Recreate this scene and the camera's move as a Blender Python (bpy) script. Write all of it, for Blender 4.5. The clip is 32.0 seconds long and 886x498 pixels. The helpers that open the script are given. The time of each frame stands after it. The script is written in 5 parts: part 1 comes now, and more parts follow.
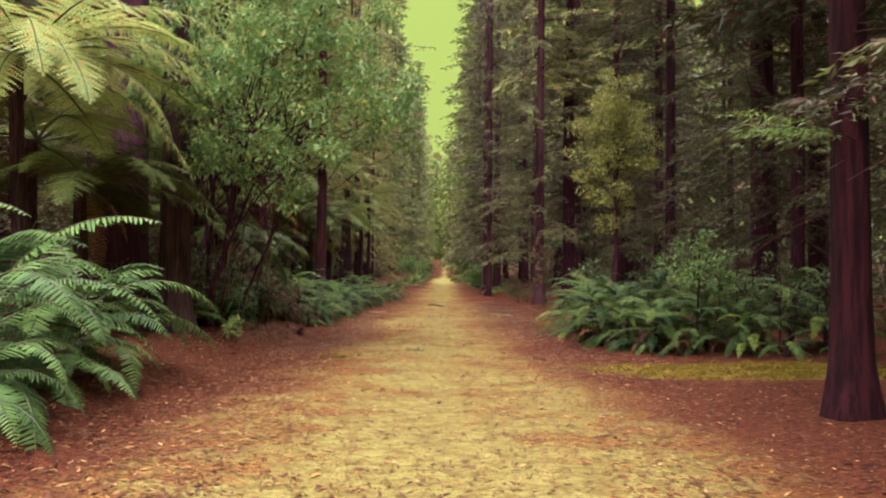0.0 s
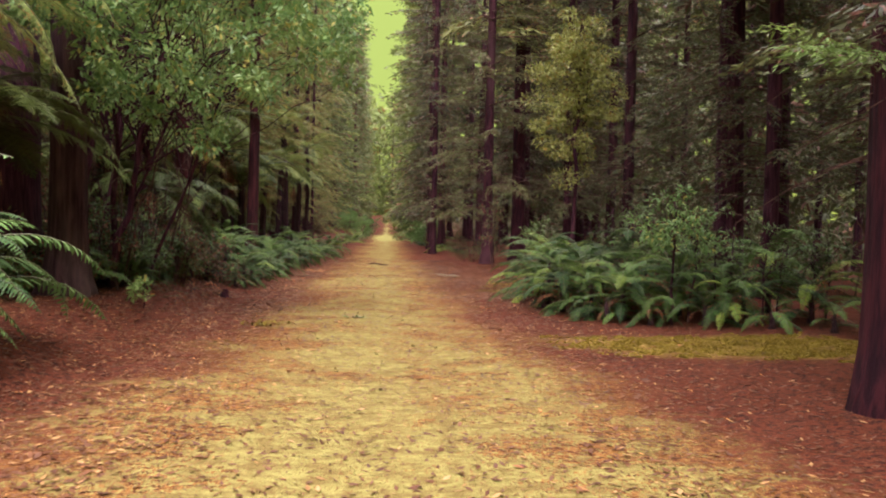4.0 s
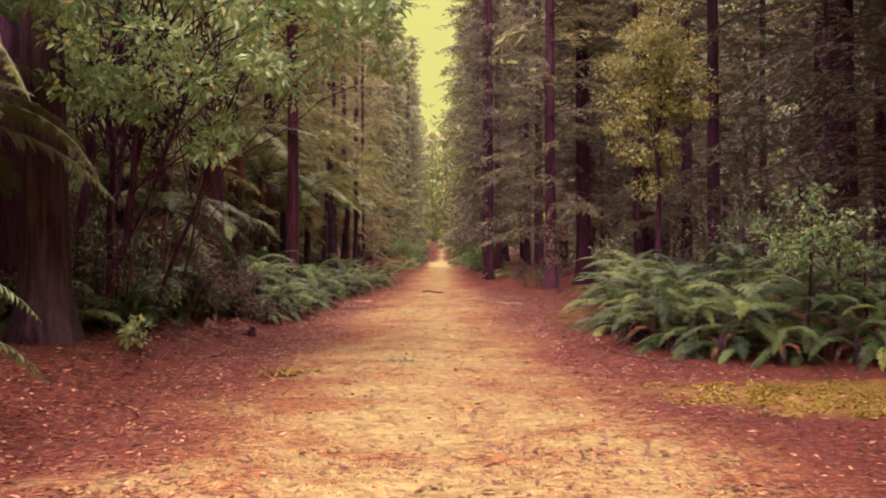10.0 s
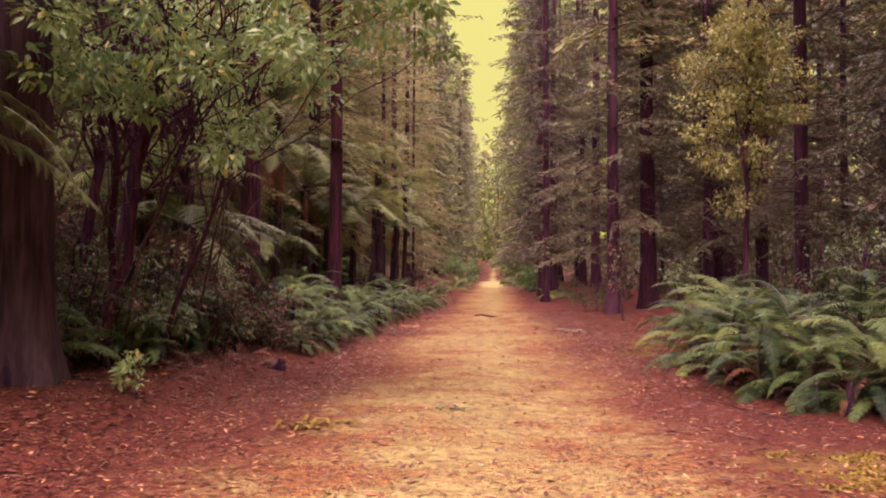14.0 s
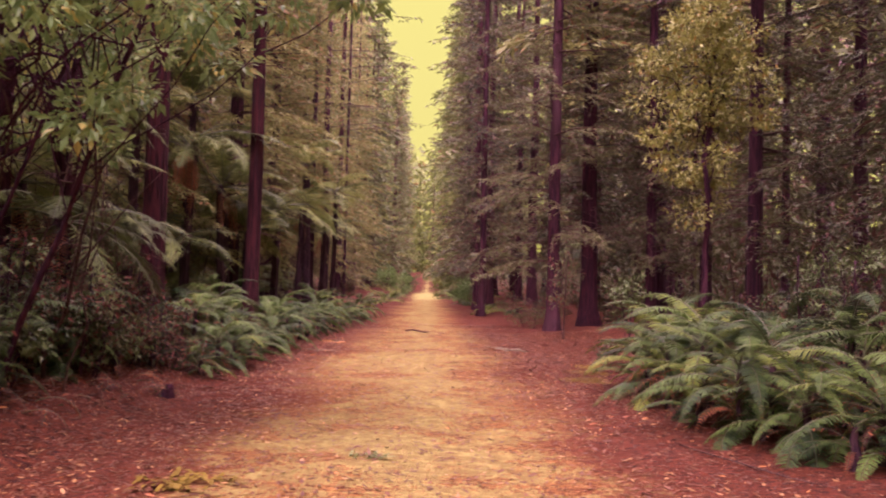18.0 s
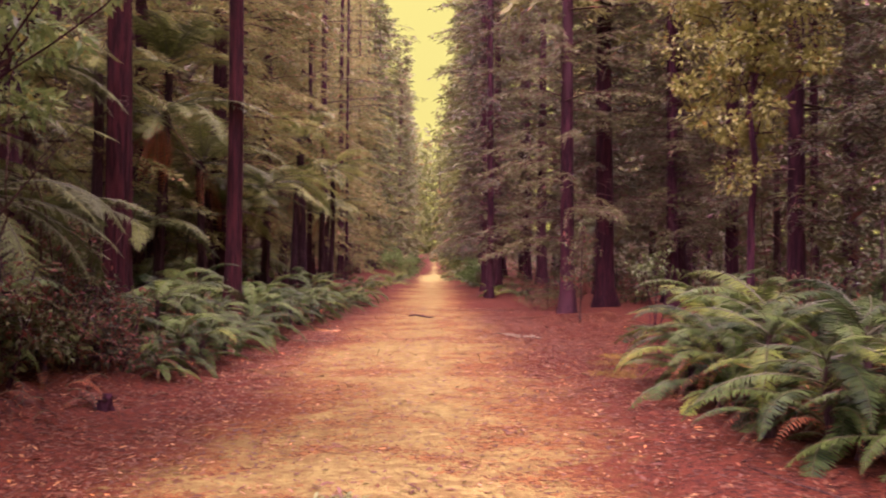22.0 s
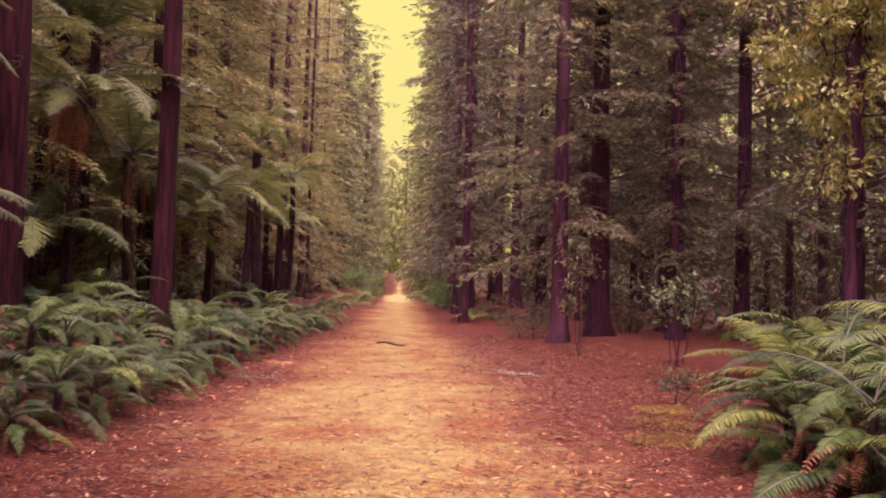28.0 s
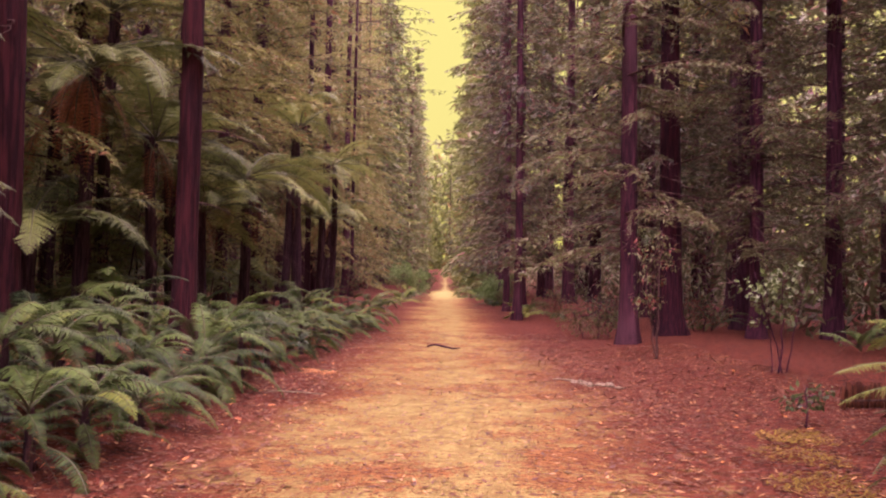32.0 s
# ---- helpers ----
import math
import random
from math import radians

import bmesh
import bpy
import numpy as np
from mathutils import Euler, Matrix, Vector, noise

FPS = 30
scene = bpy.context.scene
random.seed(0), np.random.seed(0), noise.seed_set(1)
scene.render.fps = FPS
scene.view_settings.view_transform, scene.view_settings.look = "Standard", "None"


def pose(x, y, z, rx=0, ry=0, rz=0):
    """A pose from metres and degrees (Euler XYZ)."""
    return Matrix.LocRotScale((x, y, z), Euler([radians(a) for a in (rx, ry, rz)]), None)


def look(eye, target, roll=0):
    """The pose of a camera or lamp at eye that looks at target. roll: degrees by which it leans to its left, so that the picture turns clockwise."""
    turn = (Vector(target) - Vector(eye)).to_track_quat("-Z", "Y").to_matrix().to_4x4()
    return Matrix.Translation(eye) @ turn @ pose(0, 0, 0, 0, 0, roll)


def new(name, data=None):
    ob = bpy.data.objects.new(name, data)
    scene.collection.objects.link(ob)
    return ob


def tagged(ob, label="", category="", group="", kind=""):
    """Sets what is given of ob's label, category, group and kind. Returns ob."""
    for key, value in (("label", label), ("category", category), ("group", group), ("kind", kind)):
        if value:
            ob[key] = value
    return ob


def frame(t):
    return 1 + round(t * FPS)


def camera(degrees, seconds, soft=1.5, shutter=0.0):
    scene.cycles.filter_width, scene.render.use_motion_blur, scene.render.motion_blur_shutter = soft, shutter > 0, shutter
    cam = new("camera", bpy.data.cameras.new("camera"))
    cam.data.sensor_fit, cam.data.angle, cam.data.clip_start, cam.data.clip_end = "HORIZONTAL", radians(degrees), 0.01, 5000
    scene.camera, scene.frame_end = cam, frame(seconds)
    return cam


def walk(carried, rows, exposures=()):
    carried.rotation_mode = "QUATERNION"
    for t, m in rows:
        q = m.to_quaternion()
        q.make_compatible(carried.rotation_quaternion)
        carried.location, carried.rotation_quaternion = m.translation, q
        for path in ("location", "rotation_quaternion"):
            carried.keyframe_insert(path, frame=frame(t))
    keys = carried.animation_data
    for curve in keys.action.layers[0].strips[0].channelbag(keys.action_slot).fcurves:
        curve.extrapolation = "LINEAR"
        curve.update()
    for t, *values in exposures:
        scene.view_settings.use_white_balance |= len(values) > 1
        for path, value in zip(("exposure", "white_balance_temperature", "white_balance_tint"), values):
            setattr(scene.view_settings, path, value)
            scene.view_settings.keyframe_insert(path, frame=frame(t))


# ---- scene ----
# Camera: a slow walk along the forest track, held at chest height
cam = camera(56.0, 32.0, soft=2.0, shutter=0.4)
# seconds, x, y, z, yaw to the left, pitch up, lean to the left (degrees)
PATH = (
    (0.0, -0.012, 0.627, 1.541, -0.51, 1.22, 0.49),
    (0.5, -0.010, 0.859, 1.563, 0.75, -0.00, 1.13),
    (1.0, -0.023, 1.088, 1.523, -1.24, 0.07, 1.20),
    (1.5, -0.047, 1.342, 1.541, -4.03, -0.44, 0.32),
    (2.0, -0.034, 1.571, 1.527, -4.00, -1.70, 0.09),
    (2.5, -0.010, 1.826, 1.509, -1.90, -0.44, 0.48),
    (3.0, 0.006, 2.019, 1.528, -1.77, -2.00, 1.29),
    (3.5, -0.005, 2.235, 1.501, -3.32, -0.96, 2.28),
    (4.0, -0.020, 2.478, 1.527, -4.53, -1.67, 1.32),
    (4.5, -0.016, 2.705, 1.530, -5.32, -0.18, 0.55),
    (6.5, -0.007, 3.577, 1.420, -4.30, 0.34, 0.16),
    (7.0, -0.001, 3.772, 1.406, -3.35, -0.20, -0.38),
    (7.5, 0.023, 3.981, 1.425, -1.55, 1.62, -0.21),
    (8.0, 0.034, 4.169, 1.446, -0.79, 0.48, 0.99),
    (8.5, 0.025, 4.382, 1.425, -1.60, 1.73, 1.59),
    (9.0, 0.022, 4.618, 1.451, -3.55, 1.76, 0.54),
    (9.5, 0.018, 4.855, 1.441, -2.32, -0.11, 0.37),
    (10.0, 0.037, 5.103, 1.430, -0.73, 0.09, -0.25),
    (10.5, 0.035, 5.299, 1.467, 0.64, 0.29, 0.48),
    (11.0, 0.018, 5.505, 1.445, 0.53, 2.52, 1.38),
    (11.5, 0.001, 5.758, 1.475, -0.79, 1.87, -0.36),
    (12.0, 0.017, 5.977, 1.467, -1.94, 1.12, -1.11),
    (12.5, 0.043, 6.241, 1.464, -1.58, 0.87, -1.31),
    (13.0, 0.031, 6.464, 1.489, 1.33, 0.22, -0.29),
    (13.5, -0.015, 6.723, 1.486, 2.82, 1.29, 0.19),
    (15.5, -0.028, 7.453, 1.526, 1.18, 1.47, 0.88),
    (16.0, -0.041, 7.682, 1.521, -2.81, 4.35, 0.77),
    (16.5, -0.059, 7.934, 1.538, -3.27, 2.55, 0.41),
    (17.0, -0.028, 8.180, 1.500, -1.87, 3.54, 0.36),
    (17.5, -0.001, 8.449, 1.520, -0.56, 2.48, 1.33),
    (18.0, 0.011, 8.679, 1.509, -1.69, 2.20, 1.47),
    (18.5, 0.006, 8.953, 1.515, -5.74, 2.67, 0.61),
    (19.0, 0.033, 9.160, 1.524, -6.82, 1.47, -0.11),
    (19.5, 0.075, 9.387, 1.493, -5.27, 2.28, 0.34),
    (20.0, 0.108, 9.639, 1.524, -3.26, 0.38, 0.66),
    (20.5, 0.119, 9.857, 1.500, -3.12, 0.62, 0.84),
    (21.0, 0.120, 10.125, 1.510, -5.75, 0.32, 0.24),
    (21.5, 0.134, 10.351, 1.505, -5.46, -0.32, 0.15),
    (22.0, 0.166, 10.603, 1.489, -1.17, 0.91, 0.32),
    (22.5, 0.173, 10.825, 1.520, 0.65, -0.34, 0.70),
    (23.0, 0.167, 11.077, 1.495, -0.97, 1.20, 0.70),
    (23.5, 0.146, 11.336, 1.509, -3.31, 0.25, -0.16),
    (24.0, 0.138, 11.574, 1.491, -2.86, 0.17, 0.35),
    (24.5, 0.137, 11.814, 1.491, -0.65, 1.03, 0.71),
    (25.0, 0.123, 12.066, 1.500, -0.49, -0.54, 1.42),
    (25.5, 0.098, 12.314, 1.474, -2.89, 1.46, 1.50),
    (27.5, -0.004, 13.457, 1.470, -1.50, 1.38, 2.07),
    (28.0, -0.052, 13.745, 1.463, -3.67, 2.36, 1.59),
    (28.5, -0.062, 13.957, 1.467, -4.42, 2.04, 0.94),
    (29.0, -0.089, 14.194, 1.436, -3.05, 2.45, 1.19),
    (29.5, -0.106, 14.423, 1.466, -1.68, 1.48, 2.08),
    (30.0, -0.152, 14.655, 1.451, -2.00, 3.34, 2.43),
    (30.5, -0.185, 14.891, 1.470, -4.03, 3.35, 0.91),
    (31.0, -0.192, 15.148, 1.463, -4.20, 3.00, -0.07),
    (31.5, -0.182, 15.404, 1.450, -2.21, 3.56, -0.06),
    (32.0, -0.189, 15.608, 1.475, -0.63, 1.98, 0.96),
)


def held(x, y, z, yaw, pitch, roll):
    turn = Matrix.Rotation(radians(yaw), 4, "Z") @ Matrix.Rotation(radians(90 + pitch), 4, "X") @ Matrix.Rotation(radians(roll), 4, "Z")
    return Matrix.Translation((x, y, z)) @ turn


walk(cam, [(row[0], held(*row[1:])) for row in PATH],
     exposures=[(0.0, 1.62, 6150, 21.0), (4.5, 1.67, 6150, 27.0), (9.0, 1.80, 6450, 60.0), (13.0, 1.86, 6550, 73.0),
                (20.0, 1.93, 6600, 81.0), (32.0, 1.97, 6600, 82.0)])

# ------------------------------------------------------------------ light
CLOUD = 20.0
world = bpy.data.worlds.new("sky")
scene.world = world
world.use_nodes = True
wn, wl = world.node_tree.nodes, world.node_tree.links
back = wn["Background"]
sky = wn.new("ShaderNodeTexSky")
sky.sky_type = "NISHITA"
sky.sun_disc = False
sky.sun_elevation = radians(53)
sky.sun_rotation = radians(184)
sky.air_density, sky.dust_density = 1.0, 5.0
# thin even cloud over the whole sky: dusky yellow low down, brighter overhead as overcast skies are
way = wn.new("ShaderNodeNewGeometry")
axis = wn.new("ShaderNodeSeparateXYZ")
wl.new(way.outputs["Position"], axis.inputs[0])
cloud = wn.new("ShaderNodeValToRGB")
cloud.color_ramp.elements[0].position, cloud.color_ramp.elements[0].color = 0.0, (0.064, 0.083, 0.0127, 1)
cloud.color_ramp.elements[1].position, cloud.color_ramp.elements[1].color = 0.9, (1.0, 0.98, 0.92, 1)
mid = cloud.color_ramp.elements.new(0.40)
mid.color = (0.072, 0.096, 0.0165, 1)
wl.new(axis.outputs["Z"], cloud.inputs["Fac"])
lift = wn.new("ShaderNodeMixRGB")
lift.blend_type = "MULTIPLY"
lift.inputs["Fac"].default_value = 1.0
lift.inputs["Color2"].default_value = (CLOUD, CLOUD, CLOUD, 1)
wl.new(cloud.outputs["Color"], lift.inputs["Color1"])
veil = wn.new("ShaderNodeMixRGB")
veil.inputs["Fac"].default_value = 0.97
wl.new(sky.outputs["Color"], veil.inputs["Color1"])
wl.new(lift.outputs["Color"], veil.inputs["Color2"])
wl.new(veil.outputs["Color"], back.inputs["Color"])
back.inputs["Strength"].default_value = 0.13

sun = new("sun", bpy.data.lights.new("sun", "SUN"))
sun.data.energy, sun.data.angle, sun.data.color = 1.7, radians(25), (1.0, 0.95, 0.84)
sun.matrix_world = look((-4, -26, 47), (0, 8, 2))

# ------------------------------------------------------------------ materials
rnd = np.random.default_rng(7)


class Nodes:
    """Small wrapper to write node trees briefly."""

    def __init__(self, name):
        self.mat = bpy.data.materials.new(name)
        self.mat.use_nodes = True
        self.tree = self.mat.node_tree
        self.bsdf = self.tree.nodes["Principled BSDF"]
        self.out = self.tree.nodes["Material Output"]

    def add(self, kind, **values):
        node = self.tree.nodes.new("ShaderNode" + kind)
        for key, value in values.items():
            if key in ("operation", "blend_type", "data_type", "interpolation_type"):
                pass
            elif hasattr(value, "is_output"):
                self.tree.links.new(value, node.inputs[key.replace("_", " ")])
            else:
                node.inputs[key.replace("_", " ")].default_value = value
        return node

    def link(self, a, b):
        self.tree.links.new(a, b)

    def math(self, op, a, b=0.0, clamp=False):
        node = self.tree.nodes.new("ShaderNodeMath")
        node.operation, node.use_clamp = op, clamp
        for n, v in enumerate((a, b)):
            if hasattr(v, "is_output"):
                self.link(v, node.inputs[n])
            else:
                node.inputs[n].default_value = v
        return node.outputs[0]

    def mix(self, fac, a, b, blend="MIX"):
        node = self.tree.nodes.new("ShaderNodeMixRGB")
        node.blend_type = blend
        for n, v in zip(("Fac", "Color1", "Color2"), (fac, a, b)):
            if hasattr(v, "is_output"):
                self.link(v, node.inputs[n])
            else:
                node.inputs[n].default_value = v if n == "Fac" else (*v, 1)
        return node.outputs[0]

    def noise(self, scale, detail=3.0, vector=None, rough=0.55):
        node = self.tree.nodes.new("ShaderNodeTexNoise")
        node.inputs["Scale"].default_value, node.inputs["Detail"].default_value = scale, detail
        node.inputs["Roughness"].default_value = rough
        if vector is not None:
            self.link(vector, node.inputs["Vector"])
        return node.outputs["Fac"]

    def step(self, value, low, high):
        node = self.tree.nodes.new("ShaderNodeMapRange")
        node.interpolation_type = "SMOOTHSTEP"
        self.link(value, node.inputs["Value"])
        node.inputs["From Min"].default_value, node.inputs["From Max"].default_value = low, high
        return node.outputs["Result"]

    def position(self, stretch=(1, 1, 1), local=False):
        if local:
            vec = self.tree.nodes.new("ShaderNodeTexCoord").outputs["Object"]
        else:
            vec = self.tree.nodes.new("ShaderNodeNewGeometry").outputs["Position"]
        node = self.tree.nodes.new("ShaderNodeMapping")
        node.inputs["Scale"].default_value = stretch
        self.link(vec, node.inputs["Vector"])
        return node.outputs["Vector"]

    def bump(self, height, strength, distance):
        node = self.tree.nodes.new("ShaderNodeBump")
        node.inputs["Strength"].default_value, node.inputs["Distance"].default_value = strength, distance
        self.link(height, node.inputs["Height"])
        self.link(node.outputs["Normal"], self.bsdf.inputs["Normal"])


def leaf_material(name, dark, light, tip=None, tips=0.0, rough=0.5, passing=0.22, gloss=0.3):
    """A leaf: colours vary from leaf to leaf and from plant to plant; some light comes through."""
    n = Nodes(name)
    island = n.tree.nodes.new("ShaderNodeNewGeometry").outputs["Random Per Island"]
    thing = n.tree.nodes.new("ShaderNodeObjectInfo").outputs["Random"]
    blotch = n.noise(1.3, 2.0, n.position())
    a = n.math("ADD", n.math("MULTIPLY", island, 0.4), n.math("MULTIPLY", n.math("SUBTRACT", thing, 0.35), 0.7))
    a = n.math("ADD", a, n.math("MULTIPLY", n.math("SUBTRACT", blotch, 0.4), 0.9), clamp=True)
    colour = n.mix(a, dark, light)
    if tip:
        pick = n.math("GREATER_THAN", n.math("FRACT", n.math("MULTIPLY", island, 37.0)), 1.0 - tips)
        colour = n.mix(pick, colour, tip)
    n.link(colour, n.bsdf.inputs["Base Color"])
    n.bsdf.inputs["Roughness"].default_value = rough
    n.bsdf.inputs["Specular IOR Level"].default_value = gloss
    glow = n.tree.nodes.new("ShaderNodeBsdfTranslucent")
    n.link(colour, glow.inputs["Color"])
    both = n.tree.nodes.new("ShaderNodeMixShader")
    both.inputs["Fac"].default_value = passing
    n.link(n.bsdf.outputs["BSDF"], both.inputs[1])
    n.link(glow.outputs["BSDF"], both.inputs[2])
    n.link(both.outputs["Shader"], n.out.inputs["Surface"])
    return n.mat


def bark_material(name, dark, light, grey=None, furrow=14.0):
    """Fibrous bark with long upright furrows, darker in the grooves, with lichen or wet stains."""
    n = Nodes(name)
    thing = n.tree.nodes.new("ShaderNodeObjectInfo").outputs["Random"]
    fibre = n.noise(furrow, 4.0, n.position((1, 1, 0.09), local=True), 0.65)
    stain = n.noise(0.9, 3.0, n.position((1, 1, 0.5)))
    colour = n.mix(n.step(fibre, 0.36, 0.66), dark, light)
    if grey:
        colour = n.mix(n.math("MULTIPLY", n.step(stain, 0.46, 0.68), 0.75), colour, grey)
    colour = n.mix(n.math("MULTIPLY", thing, 0.35), colour, dark)
    n.link(colour, n.bsdf.inputs["Base Color"])
    n.bsdf.inputs["Roughness"].default_value = 0.9
    n.bsdf.inputs["Specular IOR Level"].default_value = 0.15
    n.bump(fibre, 0.9, 0.05)
    return n.mat


def ground_material():
    """Pale trodden sand on the track, red-brown needle litter beside it, specked with bits of leaf."""
    n = Nodes("forest_ground")
    where = n.position()
    parts = n.tree.nodes.new("ShaderNodeSeparateXYZ")
    n.link(where, parts.inputs[0])
    x, y = parts.outputs["X"], parts.outputs["Y"]
    wide = n.noise(0.35, 4.0, where)
    patch = n.noise(1.25, 6.0, n.position((0.8, 1.15, 1)), 0.68)
    small = n.noise(6.0, 4.0, n.position((0.8, 1.2, 1)), 0.7)
    bits = n.noise(15.0, 5.0, n.position((0.8, 1.25, 1)), 0.8)
    flake = n.noise(26.0, 3.0, n.position((1.5, 0.8, 1)), 0.7)
    speck = n.noise(60.0, 3.0, n.position((0.7, 1.35, 1)), 0.7)
    # distance from the middle of the track, wider towards the camera's start
    opening = n.math("MULTIPLY", n.step(n.math("MULTIPLY", y, -1.0), -15.0, -2.0), 1.35)
    drift = n.math("MULTIPLY", n.math("MAXIMUM", n.math("SUBTRACT", y, 20.0), 0.0), 0.013)
    off = n.math("SUBTRACT", n.math("ABSOLUTE", n.math("SUBTRACT", x, drift)), opening)
    off = n.math("ADD", off, n.math("MULTIPLY", n.step(y, 24.0, 34.0), 0.35))
    off = n.math("ADD", off, n.math("MULTIPLY", n.step(y, 44.0, 60.0), 0.1))
    rough_edge = n.math("ADD", off, n.math("MULTIPLY", n.math("SUBTRACT", wide, 0.5), 2.4))
    rough_edge = n.math("ADD", rough_edge, n.math("MULTIPLY", n.math("SUBTRACT", bits, 0.5), 2.4))
    edge = n.math("ADD", rough_edge, n.math("MULTIPLY", n.math("SUBTRACT", small, 0.5), 3.0))
    edge = n.math("ADD", edge, n.math("MULTIPLY", n.step(y, 93.0, 103.0), 1.1))   # litter thickens beyond the pale stretch
    litter = n.step(edge, 1.15, 2.15)
    worn_lit = n.math("SUBTRACT", rough_edge, n.math("MULTIPLY", off, 0.4))
    worn_lit = n.math("ADD", worn_lit, n.math("MULTIPLY", n.math("SUBTRACT", patch, 0.5), 5.2))
    worn_lit = n.math("ADD", worn_lit, n.math("MULTIPLY", n.math("SUBTRACT", small, 0.5), 3.6))
    worn_lit = n.math("ADD", worn_lit, n.math("MULTIPLY", n.math("SUBTRACT", flake, 0.5), 4.8))
    # more bare sand far along, part of the painted bright patch there
    worn_lit = n.math("SUBTRACT", worn_lit, n.math("MULTIPLY", n.step(y, 38.0, 60.0), 0.25))
    worn_lit = n.math("SUBTRACT", worn_lit, n.math("MULTIPLY", n.step(y, 72.0, 88.0), 1.6))
    bare = n.math("SUBTRACT", 1.0, n.step(worn_lit, 0.28, 0.70))
    # dry flakes of bark and leaf over the trodden soil
    chaff = n.mix(n.step(small, 0.36, 0.64), (0.130, 0.043, 0.015), (0.235, 0.104, 0.027))
    chaff = n.mix(n.math("MULTIPLY", n.step(bits, 0.505, 0.55), 0.9), chaff, (0.062, 0.018, 0.010))
    chaff = n.mix(n.math("MULTIPLY", n.step(flake, 0.57, 0.62), 0.75), chaff, (0.27, 0.155, 0.048))
    # bare pale sand, flecked
    sand = n.mix(n.step(small, 0.38, 0.62), (0.172, 0.120, 0.036), (0.265, 0.228, 0.068))
    # far sand paled: light from a gap overhead is put into the colour
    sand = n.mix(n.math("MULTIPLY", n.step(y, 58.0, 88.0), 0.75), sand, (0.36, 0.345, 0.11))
    sand = n.mix(n.math("MULTIPLY", n.step(flake, 0.58, 0.63), 0.75), sand, (0.13, 0.05, 0.02))
    sand = n.mix(n.math("MULTIPLY", n.step(speck, 0.60, 0.66), 0.6), sand, (0.13, 0.06, 0.025))
    # needle litter beside the track
    needles = n.mix(n.step(bits, 0.36, 0.62), (0.014, 0.004, 0.005), (0.120, 0.028, 0.012))
    needles = n.mix(n.math("MULTIPLY", n.step(small, 0.54, 0.70), 0.45), needles, (0.125, 0.038, 0.017))
    needles = n.mix(n.math("MULTIPLY", n.step(flake, 0.58, 0.63), 0.7), needles, (0.175, 0.066, 0.030))
    needles = n.mix(n.math("MULTIPLY", n.step(speck, 0.61, 0.66), 0.8), needles, (0.25, 0.105, 0.045))
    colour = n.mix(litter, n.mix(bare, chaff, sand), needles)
    # thin moss over the soil before the fern bank
    slant = n.math("ADD", n.math("SUBTRACT", y, 12.5), n.math("MULTIPLY", n.math("SUBTRACT", x, 4.5), 0.38))
    reach = n.math("ADD", n.math("POWER", n.math("ABSOLUTE", n.math("DIVIDE", n.math("SUBTRACT", x, 4.9), 2.9)), 2.0),
                   n.math("POWER", n.math("ABSOLUTE", n.math("DIVIDE", slant, 1.2)), 2.0))
    reach = n.math("ADD", reach, n.math("MULTIPLY", n.math("SUBTRACT", small, 0.5), 2.4))
    reach = n.math("ADD", reach, n.math("MULTIPLY", n.math("SUBTRACT", bits, 0.5), 2.4))
    green = n.math("SUBTRACT", 1.0, n.step(reach, 0.45, 1.15))
    colour = n.mix(n.math("MULTIPLY", green, 0.8), colour, n.mix(n.step(bits, 0.4, 0.6), (0.105, 0.060, 0.012), (0.26, 0.175, 0.030)))
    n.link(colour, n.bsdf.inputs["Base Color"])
    n.bsdf.inputs["Roughness"].default_value = 0.95
    n.bsdf.inputs["Specular IOR Level"].default_value = 0.12
    n.bump(n.math("ADD", n.math("MULTIPLY", bits, 0.8), n.math("MULTIPLY", flake, 0.5)), 0.9, 0.03)
    return n.mat


FERN = leaf_material("fern_green", (0.015, 0.036, 0.013), (0.115, 0.190, 0.040), gloss=0.12)
FERN_PALE = leaf_material("fern_pale_green", (0.070, 0.108, 0.020), (0.24, 0.30, 0.055), gloss=0.1)
FERN_TALL = leaf_material("tree_fern_green", (0.045, 0.066, 0.018), (0.19, 0.24, 0.060), gloss=0.2)
FERN_FRESH = leaf_material("fern_fresh_green", (0.038, 0.085, 0.026), (0.165, 0.275, 0.075), gloss=0.22)
# brighter copy of the fern green, sunlight on the fronds put into the colour
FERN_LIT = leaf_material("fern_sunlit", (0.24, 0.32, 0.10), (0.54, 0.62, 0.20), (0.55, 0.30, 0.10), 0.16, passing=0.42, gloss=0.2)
FERN_DEAD = leaf_material("fern_dead_brown", (0.16, 0.055, 0.03), (0.46, 0.17, 0.075), passing=0.15, gloss=0.1)
FERN_BOUGH = leaf_material("tree_fern_light_green", (0.12, 0.165, 0.045), (0.36, 0.43, 0.115), (0.40, 0.30, 0.08), 0.05, passing=0.3, gloss=0.25)
FERN_WITHERED = leaf_material("fern_withered", (0.060, 0.022, 0.018), (0.22, 0.080, 0.045), (0.38, 0.14, 0.06), 0.12, passing=0.15, gloss=0.1)
FERN_SILVER = leaf_material("fern_silvery", (0.11, 0.20, 0.15), (0.26, 0.36, 0.27), gloss=0.4)
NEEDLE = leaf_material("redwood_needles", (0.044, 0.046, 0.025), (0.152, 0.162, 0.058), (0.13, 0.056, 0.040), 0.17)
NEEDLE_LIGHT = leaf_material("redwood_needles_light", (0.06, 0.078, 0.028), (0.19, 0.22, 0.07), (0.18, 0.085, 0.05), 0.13)
